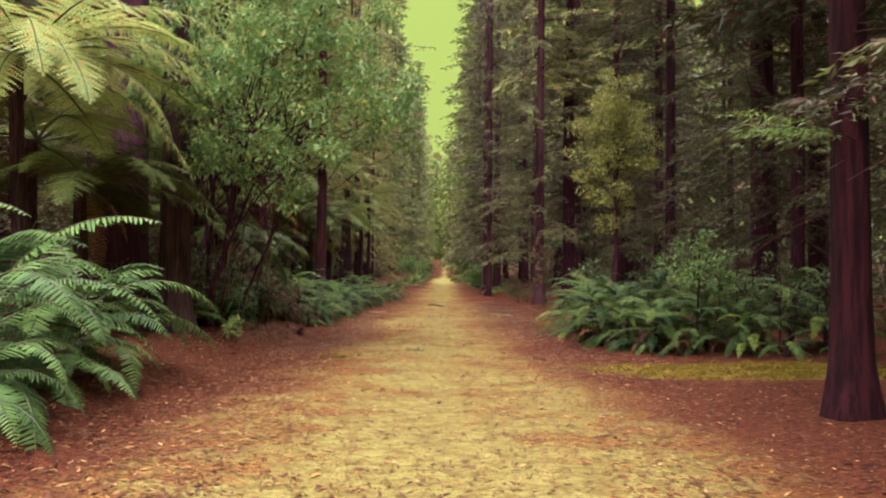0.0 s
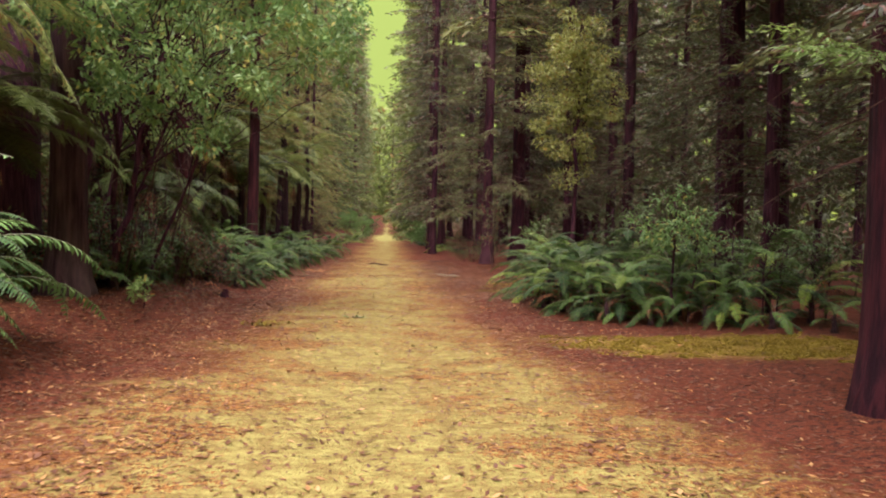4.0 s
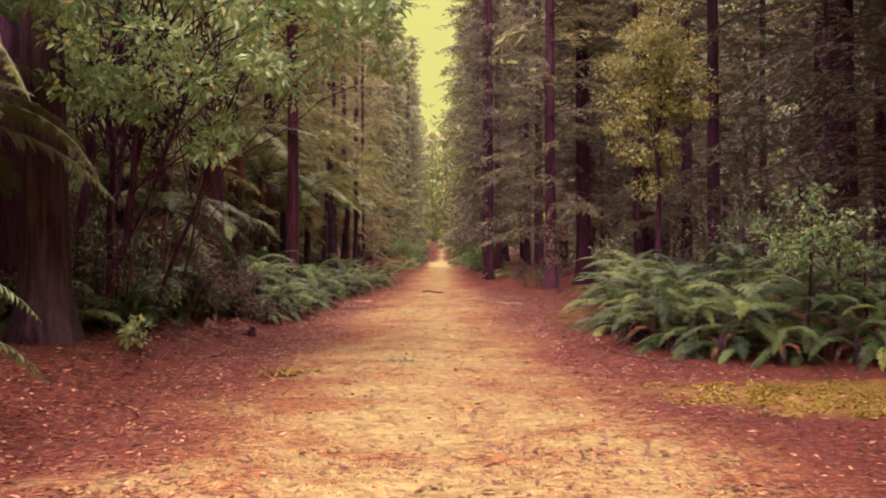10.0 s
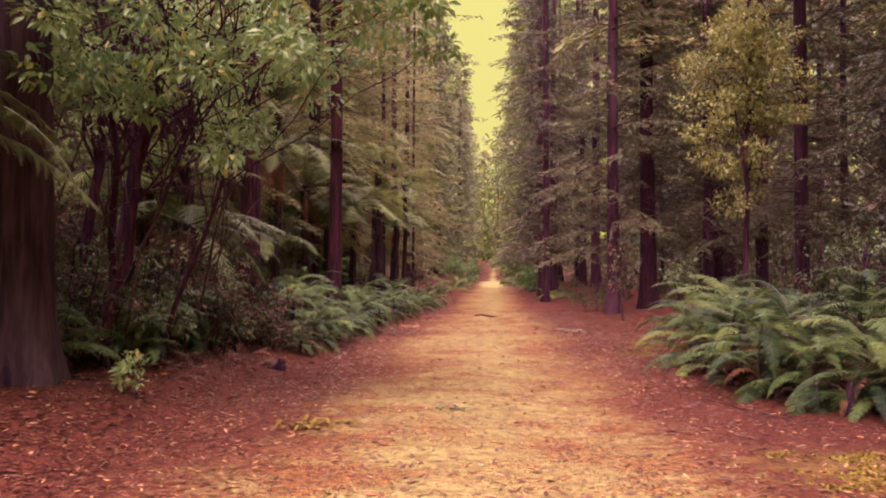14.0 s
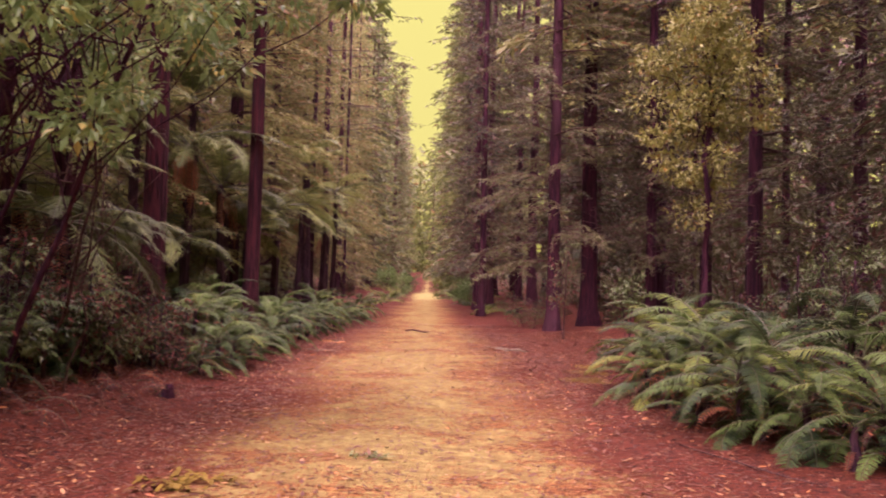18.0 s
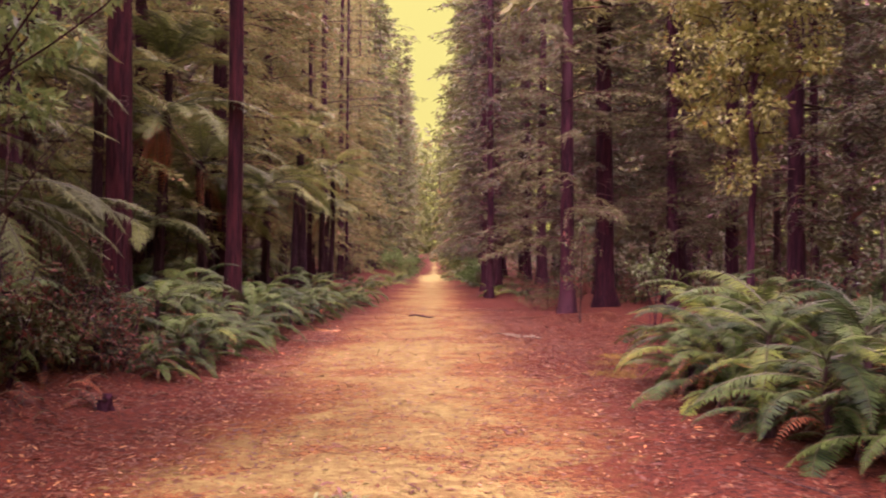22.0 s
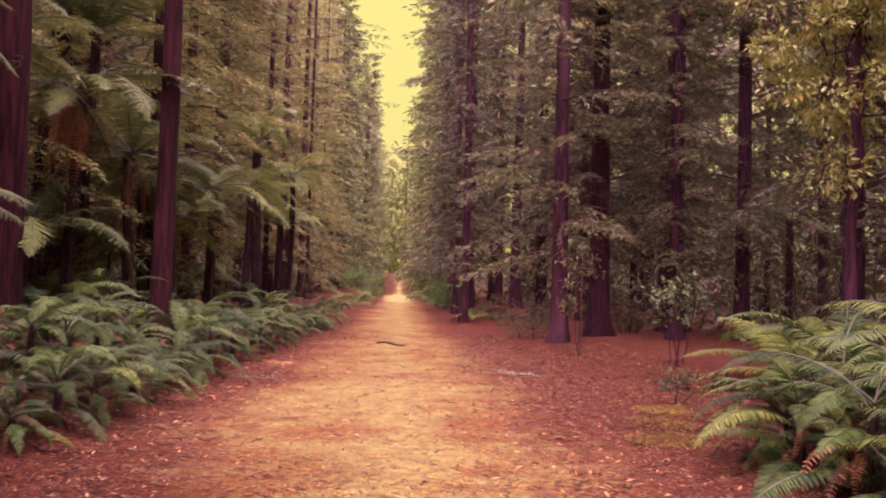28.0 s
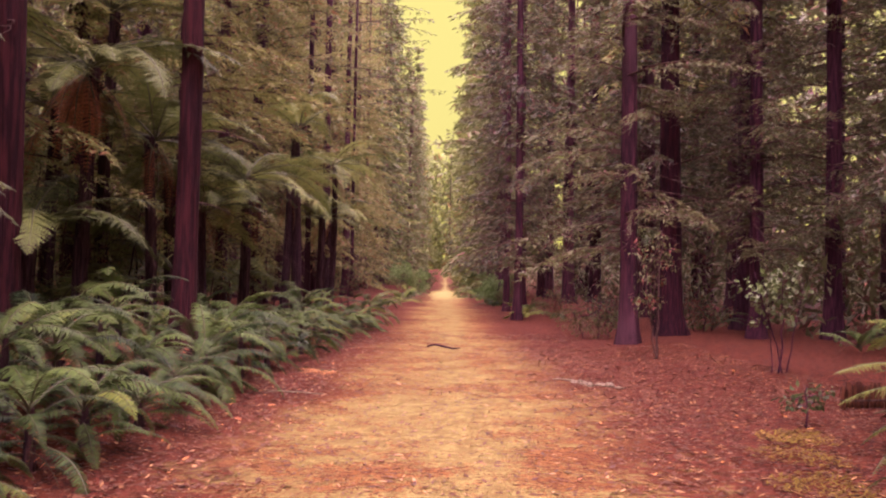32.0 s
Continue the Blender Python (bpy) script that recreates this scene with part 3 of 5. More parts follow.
# where the track climbs out of sight, and behind the start
for n in range(10):
    x, y = -11 + 2.8 * n + SEEDS.uniform(-0.5, 0.5), 198 + SEEDS.uniform(-4, 12)
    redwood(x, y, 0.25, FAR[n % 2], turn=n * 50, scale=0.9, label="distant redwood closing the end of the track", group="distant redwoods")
# unseen row, kept distant so light from behind reaches the track
for n in range(14):
    x, y = -40 + 6 * n + SEEDS.uniform(-1, 1), -80 - SEEDS.uniform(0, 12)
    redwood(x, y, 0.25, INNER[n % 2], turn=n * 50, scale=1.05, group="redwoods behind the start", label="unseen redwood behind the start, set far back to let light in")


for x, y, r in ((-4.3, 57.5, 0.09), (-4.6, 44.8, 0.1), (4.2, 66.0, 0.1)):
    redwood(x, y, r, SPARSE, turn=x * 90, label="slim redwood with sparse thin branches against the sky")
    taken.append((x, y))


def low_branch():
    """A fresh green branch hanging from the trunk beside the moss."""
    tree = redwood(4.9, 9.4, 0.07, SPARSE, BARK_DARK, label="young redwood stem with one fresh green low branch")
    rng = np.random.default_rng(31)
    for z, turn, tip, L in ((2.66, 214, -1, 2.9), (2.74, 206, -5, 2.5)):
        line, tris = spray(L, rng, 0.08, 0.05, twig_len=0.36, droop=0.14, slim=0.26, begin=0.55)
        bag = Bag()
        tube(bag, line, np.linspace(0.012, 0.003, 8), 5, mat=1, cap=False)
        t = tris.reshape(-1, 3)
        bag.add(t, np.arange(len(t)).reshape(-1, 3))
        part("branch", bag.mesh("low_branch", [FRESH, TWIG]), tree, pose(0, 0, z, 0, tip, turn), "fresh green drooping branch")


low_branch()


def reaching_branches():
    """Long bare-tipped branches that hang out over the track from two trees."""
    rng = np.random.default_rng(12)
    for x, y, r, heights in ((-4.7, 50.2, 0.17, (9.8, 11.2, 12.6, 8.7, 13.9)), (-5.1, 62.0, 0.2, (12.0, 13.6, 15.4, 10.5))):
        tree = redwood(x, y, r, SPARSE, turn=0, label="redwood with long branches reaching out over the track")
        for z in heights:
            L = rng.uniform(3.9, 5.0)
            line, tris = spray(L, rng, 0.24, 0.12, twig_len=0.5, droop=0.16)
            bag = Bag()
            tube(bag, line, np.linspace(0.03, 0.006, 8), 5, mat=1, cap=False)
            t = tris[rng.uniform(size=len(tris)) < 0.7].reshape(-1, 3)
            bag.add(t, np.arange(len(t)).reshape(-1, 3))
            part("branch", bag.mesh("branch", [NEEDLE, TWIG]), tree, pose(0, 0, z, rng.uniform(-15, 15), rng.uniform(-12, 4), rng.uniform(-35, 30)))


reaching_branches()


def far_woods():
    """Dense leafage deep in the woods on both sides, past the last single trees."""
    rng = np.random.default_rng(3)
    bag = Bag()
    for side in (-1, 1):
        n = 38000
        p = np.stack([side * rng.uniform(22, 36, n), rng.uniform(-20, 150, n), rng.uniform(0, 1, n) ** 1.3 * 26], 1)
        d = rng.normal(0, 1, (n, 3))
        d /= np.linalg.norm(d, axis=1)[:, None]
        e = np.cross(d, rng.normal(0, 1, (n, 3)))
        e /= np.linalg.norm(e, axis=1)[:, None]
        size = rng.uniform(0.6, 1.3, n)[:, None]
        bag.add(np.stack([p, p + d * size + e * size * 0.35, p + d * size * 1.5], 1), np.arange(3 * n).reshape(-1, 3))
    for side in (-1, 1):   # low leafage under the trees
        n = 30000
        p = np.stack([side * rng.uniform(8.5, 25, n), rng.uniform(24, 170, n), 0.1 + rng.uniform(0, 1, n) ** 1.6 * 3.6], 1)
        p[:, 2] += np.array([height(a, b) for a, b in p[:, :2]])
        d = rng.normal(0, 1, (n, 3)) - [0, 0, 0.4]
        e = np.cross(d, rng.normal(0, 1, (n, 3)))
        d, e = d / np.linalg.norm(d, axis=1)[:, None], e / np.linalg.norm(e, axis=1)[:, None]
        size = rng.uniform(0.15, 0.5, n)[:, None]
        bag.add(np.stack([p, p + d * size * 0.6 + e * size * 0.3, p + d * size * 1.2], 1), np.arange(3 * n).reshape(-1, 3))
    ob = new("far_woods", bag.mesh("far_woods", [NEEDLE]))
    tagged(ob, "dense dark leafage deep in the redwood forest", "woods", kind="stuff")


far_woods()


def distant_woods():
    """Leafage of the trees that close the far end of the track."""
    rng = np.random.default_rng(4)
    bag = Bag()
    n = 9000
    p = np.stack([rng.uniform(-22, 26, n), rng.uniform(192, 226, n), 4.0 + rng.uniform(0, 1, n) ** 1.3 * 27], 1)
    d = rng.normal(0, 1, (n, 3))
    e = np.cross(d, rng.normal(0, 1, (n, 3)))
    d, e = d / np.linalg.norm(d, axis=1)[:, None], e / np.linalg.norm(e, axis=1)[:, None]
    bag.add(np.stack([p, p + d * 1.2 + e * 0.5, p + d * 2.0], 1), np.arange(3 * n).reshape(-1, 3))
    tagged(new("distant_woods", bag.mesh("distant_woods", [NEEDLE_HAZE])), "trees closing the far end of the track, haze painted into their light green", "woods", kind="stuff")


distant_woods()


# ------------------------------------------------------------------ fern fronds
def frond_mesh(name, length, rise, bow, width, pairs, pinnules, materials, seed, ragged=0.0, side_bend=0.0, strap=0.0):
    """A frond along +x from its foot: a bowed stalk, opposite leaflets, each combed into fine teeth."""
    rng = np.random.default_rng(seed)
    s = np.linspace(0, 1, 12)
    ang = radians(rise) - radians(bow) * s ** 1.25
    dx, dz = np.cos(ang), np.sin(ang)
    line = np.zeros((12, 3))
    line[1:, 0] = np.cumsum((dx[1:] + dx[:-1]) / 2) * length / 11
    line[1:, 2] = np.cumsum((dz[1:] + dz[:-1]) / 2) * length / 11
    line[:, 1] = side_bend * length * s * s
    bag = Bag()
    tube(bag, line, np.linspace(0.009, 0.002, 12) * max(0.7, length), 4, mat=1, cap=False)
    tris = []
    for i in range(pairs):
        u = 0.13 + 0.87 * (i / (pairs - 1)) ** 0.95
        base = np.array([np.interp(u, s, line[:, k]) for k in range(3)])
        a = np.interp(u, s, ang)
        along = np.array([math.cos(a), 0, math.sin(a)])
        up = np.array([-math.sin(a), 0, math.cos(a)])
        shape = max(0.03, (min(1.0, (u - 0.05) / 0.28)) ** 0.7 * (1.0 - u ** 2.6) ** 0.8 + 0.02)
        for sgn in (-1, 1):
            if rng.uniform() < ragged:
                continue
            L = width * length * shape * rng.uniform(0.86, 1.08)
            sweep = rng.uniform(0.28, 0.5)
            d = along * sweep + np.array([0, sgn, 0]) + up * rng.uniform(-0.28, 0.05)
            d /= np.linalg.norm(d)
            nrm = np.cross(d, along)
            nrm /= np.linalg.norm(nrm)
            across = np.cross(nrm, d)
            if strap:
                t = np.array([0, 0.12, 0.4, 0.7, 0.9])[:, None]
                mid = base + t * L * d - up * t * t * L * rng.uniform(0.12, 0.3)
                half = strap * length * np.array([0.35, 0.9, 1.0, 0.72, 0.35])[:, None] * (0.55 + 0.45 * shape)
                tip = base + L * d - up * L * 0.22
                twist = up * rng.uniform(-0.35, 0.1)
                edge = across + twist
                v = np.concatenate([mid + edge * half, mid - across * half, tip[None]])
                f = [[k, k + 1, k + 6, k + 5] for k in range(4)]
                bag.add(v, f)
                bag.faces.append([bag.count - 7, bag.count - 1, bag.count - 2])
                bag.mats.append(0)
                continue
            m = max(3, int(pinnules * (0.35 + 0.65 * L / (width * length))))
            t = (np.arange(m) + 0.5) / m
            p = base + t[:, None] * L * d - up * (t[:, None] ** 2) * L * 0.16
            half = length * width * 0.115 * (1.0 - t) ** 0.65 + 0.002
            gap = L / m
            for k2 in (-1, 1):
                tip = p + (across * k2) * half[:, None] + d * gap * 0.7
                tris.append(np.stack([p - d * gap * 0.42, tip, p + d * gap * 0.48], 1))
    if tris:
        t = np.concatenate(tris).reshape(-1, 3)
        bag.add(t, np.arange(len(t)).reshape(-1, 3))
    return bag.mesh(name, materials)


def frond_set(name, length, width, pairs, pinnules, material, seed, bows=((70, 75), (55, 70), (80, 110), (40, 60), (62, 95), (30, 45)), strap=0.0):
    return [frond_mesh(name, length, a, b, width, pairs, pinnules, [material, STALK], seed + n, side_bend=0.08 * ((n % 3) - 1), strap=strap)
            for n, (a, b) in enumerate(bows)]


BOWS = ((62, 96), (54, 104), (72, 120), (44, 84), (58, 124), (36, 76), (48, 72), (28, 86))
GREEN = frond_set("frond", 1.35, 0.140, 44, 9, FERN, 40, BOWS, strap=0.0076)
WIDE = frond_set("broad_frond", 1.35, 0.165, 33, 9, FERN_FRESH, 45, BOWS, strap=0.0096)
PALE = frond_set("frond_pale", 1.35, 0.140, 44, 9, FERN_PALE, 50, BOWS, strap=0.0076)
BROWN = [m for mat, bows in ((FERN_WITHERED, ((50, 130), (35, 110))), (FERN_DEAD, ((60, 160),)))
         for m in frond_set("frond_dead", 1.1, 0.10, 22, 6, mat, 60, bows=bows, strap=0.009)]
TALL_GREEN = frond_set("tree_fern_frond", 2.3, 0.195, 36, 12, FERN_TALL, 70, bows=((50, 75), (35, 65), (62, 100), (22, 60), (45, 95)))
TALL_PALE = frond_set("tree_fern_frond_pale", 2.3, 0.195, 36, 12, FERN_BOUGH, 80, bows=((50, 75), (35, 65), (62, 100), (22, 60), (45, 95)))
TALL_YOUNG = frond_set("young_tree_fern_frond", 2.3, 0.195, 36, 12, FERN_PALE, 80, bows=((50, 75), (35, 65), (62, 100), (22, 60), (45, 95)))
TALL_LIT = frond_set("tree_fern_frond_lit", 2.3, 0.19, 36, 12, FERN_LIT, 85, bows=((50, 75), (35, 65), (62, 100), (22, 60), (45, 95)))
TALL_DEAD = frond_set("tree_fern_frond_dead", 1.7, 0.13, 22, 6, FERN_DEAD, 90, bows=((-40, 48), (-55, 33), (-25, 62)))
SILVER = frond_set("frond_silver", 1.0, 0.2, 24, 9, FERN_SILVER, 95, bows=((45, 70),))


CAUDEX = Bag()
tube(CAUDEX, [(0, 0, -0.1), (0.01, 0, 0.3), (0, 0.02, 0.7), (0.01, 0.01, 1.0)], [0.06, 0.042, 0.036, 0.02], 9, ridge=0.2, rng=np.random.default_rng(2))
CAUDEX = CAUDEX.mesh("caudex", [FIBRE])


def fern(x, y, size, fronds=10, kinds=None, dead=1, seed=0, z=None, label="green fern with arching feathery fronds", group="ferns beside the track",
         face=None, spread=360.0, lift=0.0):
    rng = random.Random(seed * 13 + 1)
    plant = thing("fern", x, y, z=z, label=label, category="fern", group=group)
    kinds = kinds or GREEN
    if lift > 0.15:
        part("stem", CAUDEX, plant, Matrix.Diagonal((1, 1, lift, 1)), "short dark fibrous stem")
    for i in range(fronds):
        az = i * 137.5 + rng.uniform(-18, 18) if face is None else face + rng.uniform(-0.5, 0.5) * spread
        h = lift * (1.0 - (i / fronds) ** 1.5) + 0.02
        tip = rng.uniform(-14, 12) + 30 * (i / fronds) * (1 if lift > 0.15 else 0)
        m = pose(0, 0, h, rng.uniform(-14, 14), tip, az) @ Matrix.Scale(size * rng.uniform(0.7, 1.15), 4)
        part("frond", kinds[rng.randrange(len(kinds))], plant, m)
    for i in range(dead):
        m = pose(0, 0, 0.02 + lift * rng.uniform(0.1, 0.7), rng.uniform(-14, 14), rng.uniform(-10, 25), rng.uniform(0, 360)) @ Matrix.Scale(size * rng.uniform(0.6, 0.95), 4)
        part("dead_frond", BROWN[rng.randrange(3)], plant, m, "withered brown frond")
    return plant


def fibre_trunk(tall, r, seed):
    rng = np.random.default_rng(seed)
    bag = Bag()
    z = np.linspace(-0.2, tall, 14)
    line = np.stack([0.05 * np.sin(z * 0.8 + seed), 0.05 * np.cos(z * 0.6 + seed), z], 1)
    line[:, :2] -= line[0, :2]
    tube(bag, line, np.linspace(r * 1.35, r, 14), 12, ridge=0.18, rng=rng)
    for i in range(int(tall * 26)):   # old frond stubs
        h, a = rng.uniform(0.3, tall), rng.uniform(0, 6.28)
        c = np.array([np.interp(h, z, line[:, 0]), np.interp(h, z, line[:, 1]), h])
        o = np.array([math.cos(a), math.sin(a), 0])
        tube(bag, [c + o * r * 0.8, c + o * (r + 0.05) + [0, 0, 0.07]], [0.014, 0.008], 4)
    return bag.mesh("tree_fern_trunk", [FIBRE])


def tree_fern(x, y, tall, size, fronds=14, kinds=None, skirt=4, seed=0, r=0.09, label="tree fern with a dark fibrous trunk and spreading crown", lean=(0, 0), nod=10):
    rng = random.Random(seed * 17 + 3)
    plant = thing("tree_fern", x, y, label=label, category="tree fern", group="tree ferns in the woods")
    plant.rotation_euler = (radians(lean[0]), radians(lean[1]), 0)
    part("trunk", fibre_trunk(tall, r, seed), plant)
    kinds = kinds or TALL_GREEN
    top = tall - 0.03
    for i in range(fronds):
        az = i * 360 / fronds * 2.4 + rng.uniform(-20, 20)
        m = pose(0, 0, top, rng.uniform(-12, 12), nod + rng.uniform(-14, 16), az) @ Matrix.Scale(size * rng.uniform(0.8, 1.1), 4)
        part("frond", kinds[rng.randrange(len(kinds))], plant, m)
    for i in range(skirt):
        m = pose(0, 0, top - 0.05, 0, rng.uniform(-8, 20), rng.uniform(0, 360)) @ Matrix.Scale(size * rng.uniform(0.6, 0.9), 4)
        part("dead_frond", TALL_DEAD[rng.randrange(3)], plant, m, "hanging withered brown frond")
    return plant


# the fern bank in the bend on the far side of the moss
BANK = [(2.95, 16.9, 0.9, 0.7), (2.95, 18.0, 0.9, 0.8), (3.3, 16.2, 0.85, 0.55), (3.55, 17.1, 1.0, 0.85), (3.55, 15.5, 0.8, 0.35), (4.05, 16.3, 1.0, 0.8),
        (4.1, 15.0, 0.8, 0.3), (4.8, 15.7, 1.0, 0.75), (4.8, 14.6, 0.8, 0.3), (5.6, 15.1, 0.95, 0.7), (5.5, 13.9, 0.8, 0.25), (6.4, 14.5, 0.95, 0.6),
        (6.2, 13.5, 0.75, 0.25), (3.4, 18.5, 1.0, 0.9), (4.4, 17.2, 1.05, 0.95), (5.4, 16.4, 1.05, 0.95), (7.2, 14.0, 0.9, 0.4), (2.9, 19.1, 0.9, 0.7), (3.7, 19.5, 1.0, 0.85), (2.95, 20.2, 0.85, 0.55),
        (6.4, 15.9, 1.05, 0.9), (2.75, 17.5, 0.75, 0.3), (3.1, 16.7, 0.75, 0.2), (3.85, 15.6, 0.85, 0.55), (4.5, 15.2, 0.85, 0.55), (5.2, 14.7, 0.85, 0.5),
        (3.2, 20.9, 0.8, 0.45), (3.6, 20.4, 0.95, 0.75), (4.4, 18.7, 1.0, 0.9), (5.3, 17.6, 1.0, 0.9), (2.8, 18.7, 0.75, 0.3), (4.5, 19.9, 0.95, 0.7)]
for n, (x, y, s, lift) in enumerate(BANK):
    fern(x + (0.28 if x < 3.35 else 0.1), y, s * (0.9 if lift > 0.4 else 0.72), 21 if lift > 0.4 else 6, GREEN * 3 + PALE if n % 3 and lift > 0.4 else GREEN, 8 if n % 2 else 5, seed=n, lift=lift,
         label="arching green fern in a dense bank by the track", group="fern bank")
# the border along the other side
BORDER = [(-3.05, 20.7, 0.75), (-3.0, 21.5, 0.85), (-3.55, 22.2, 0.8), (-2.95, 22.3, 0.85), (-3.5, 23.0, 1.0), (-2.9, 23.4, 0.9),
          (-4.0, 23.7, 1.0), (-3.6, 24.2, 1.0), (-2.95, 24.6, 0.95), (-4.4, 25.2, 1.0), (-3.55, 25.4, 1.0), (-2.95, 25.8, 0.95), (-4.2, 26.3, 1.1), (-3.3, 26.6, 1.0),
          (-2.85, 27.2, 0.9), (-4.3, 27.7, 1.1), (-3.3, 28.0, 1.0), (-2.75, 28.6, 0.9), (-3.9, 29.0, 1.1), (-2.75, 29.9, 0.95), (-3.4, 29.8, 1.05), (-4.3, 30.4, 1.1), (-2.65, 31.2, 1.0),
          (-3.4, 31.4, 1.1), (-2.6, 32.6, 1.0), (-3.3, 33.0, 1.1), (-2.5, 34.2, 1.0), (-3.2, 34.8, 1.1), (-2.45, 36.0, 1.1), (-3.1, 37.2, 1.1), (-2.35, 38.0, 1.1), (-2.3, 40.2, 1.1), (-2.25, 42.6, 1.1)]
for n, (x, y, s) in enumerate(BORDER):
    fern(x, y, s * (0.66 + 0.3 * ((n * 3) % 7) / 7), 17, GREEN * 5 + PALE if n % 3 == 0 else GREEN, 4, seed=50 + n, lift=0.2 + 0.55 * ((n * 7) % 5) / 5, label="green fern in the low border of the track", group="ferns along the border")
for n in range(16):
    side = 1 if n % 3 == 0 else -1
    fern(middle(46 + 4.4 * n) + side * SEEDS.uniform(2.1, 2.8) - (0.0 if side > 0 else 0.1), 46 + 4.4 * n, SEEDS.uniform(0.9, 1.3), 9, GREEN if n % 2 else PALE, 0, seed=90 + n,
         label="green fern at the edge of the track far along", group="ferns along the border")
# tall ferns close to the start
for n, (x, y, s) in enumerate([(-4.1, 8.0, 1.35), (-4.55, 9.2, 1.7), (-4.05, 10.2, 1.4), (-5.3, 10.0, 1.7), (-5.0, 8.2, 1.6), (-3.85, 9.1, 0.9), (-3.75, 7.3, 1.0)]):
    fern(x, y, s * 0.88, 19, WIDE, 2, seed=120 + n, lift=0.75 if s > 1.2 else 0.3, label="tall bright green fern at the start of the track", group="ferns near the start")

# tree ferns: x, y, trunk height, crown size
tree_fern(-5.8, 12.3, 4.0, 1.27, 36, TALL_LIT, 0, 1, nod=20, label="tree fern with large fronds, coloured as sunlit, over the track")
tree_fern(-5.3, 13.2, 2.35, 1.0, 20, TALL_GREEN, 4, 2, nod=16)
tree_fern(-6.7, 14.6, 3.2, 1.15, 17, TALL_PALE + TALL_GREEN, 6, 15)
tree_fern(-5.9, 30.1, 5.6, 1.0, 16, TALL_GREEN + TALL_PALE, 3, 3, nod=-14)
tree_fern(-5.2, 27.5, 4.0, 1.0, 15, TALL_GREEN + TALL_PALE, 26, 4, r=0.08, label="tree fern with a skirt of withered brown fronds")
tree_fern(-6.2, 26.6, 4.6, 0.85, 14, TALL_GREEN + TALL_PALE, 4, 5)
tree_fern(-4.25, 33.4, 3.1, 1.0, 18, TALL_PALE, 3, 6, r=0.09, nod=16, label="low tree fern with drooping pale fronds")
tree_fern(-4.0, 38.7, 5.1, 1.0, 14, TALL_PALE, 0, 7, r=0.11, nod=-6, label="slim tree fern with a small pale crown")
tree_fern(-3.35, 41.2, 4.6, 0.95, 14, TALL_PALE, 1, 18, r=0.07, nod=14, label="slim tree fern with a drooping pale crown")
tree_fern(-5.2, 31.6, 2.9, 0.8, 11, TALL_GREEN, 3, 8)
tree_fern(4.22, 22.1, 0.5, 0.64, 16, TALL_YOUNG, 1, 19, r=0.08, nod=-6, label="young tree fern with pale green fronds beside the track")
tree_fern(-5.6, 22.9, 1.7, 0.9, 11, TALL_GREEN, 2, 9)
tree_fern(-7.6, 21.2, 2.1, 0.9, 11, TALL_PALE, 5, 10)
tree_fern(-4.4, 19.2, 1.75, 0.8, 13, TALL_GREEN, 4, 16, r=0.07, nod=30, label="low tree fern in the shaded undergrowth")
tree_fern(-5.55, 20.3, 2.35, 0.9, 13, TALL_PALE, 7, 17, r=0.07, label="low tree fern in the shaded undergrowth")
tree_fern(-8.4, 27.0, 4.0, 0.9, 11, TALL_GREEN, 4, 11)
tree_fern(-3.7, 41.0, 2.8, 0.8, 11, TALL_GREEN, 2, 12)
for n, (x, y, h, k) in enumerate([(-4.9, 29.6, 3.3, 0.8), (-6.6, 24.0, 4.3, 0.9), (-4.7, 31.9, 2.3, 0.75), (-6.4, 29.0, 3.7, 0.9), (-4.3, 38.6, 3.5, 0.8),
                                     (-6.0, 20.6, 2.7, 0.85), (-7.4, 32.0, 3.0, 0.9), (-6.3, 35.5, 3.8, 0.9), (-4.0, 44.5, 3.1, 0.8), (-4.4, 49.0, 3.6, 0.8)]):
    tree_fern(x, y, h, k * 1.15, 13, TALL_PALE if y > 34 else TALL_GREEN + TALL_PALE, 4, 20 + n)
for n in range(16):
    x, y = -SEEDS.uniform(5.7, 9.0), 23.5 + 1.6 * n + SEEDS.uniform(-0.6, 0.6)
    if clear(x, y, 0.7):
        tree_fern(x, y, SEEDS.uniform(0.5, 1.9), SEEDS.uniform(0.75, 1.0), 11, TALL_GREEN, 2, 60 + n,
                  label="low tree fern filling the shade behind the border", nod=2)
for n, (x, y) in enumerate([(7.9, 31.3), (7.4, 38.0), (8.8, 30.0), (5.0, 41.6), (3.9, 43.2), (5.6, 24.6), (6.5, 26.4), (9.4, 26.8), (3.9, 50.4), (10.2, 33.0)]):
    fern(x, y, SEEDS.uniform(0.55, 0.85), 10, GREEN, 2, seed=200 + n, lift=0.15, label="small dark fern under the redwoods", group="ferns under the redwoods")
tree_fern(11.0, 36.2, 3.3, 0.8, 12, TALL_GREEN, 2, 13, label="low tree fern in the shade of the woods")
tree_fern(6.4, 40.2, 2.6, 0.8, 10, TALL_GREEN, 2, 14, label="low tree fern in the shade of the woods")


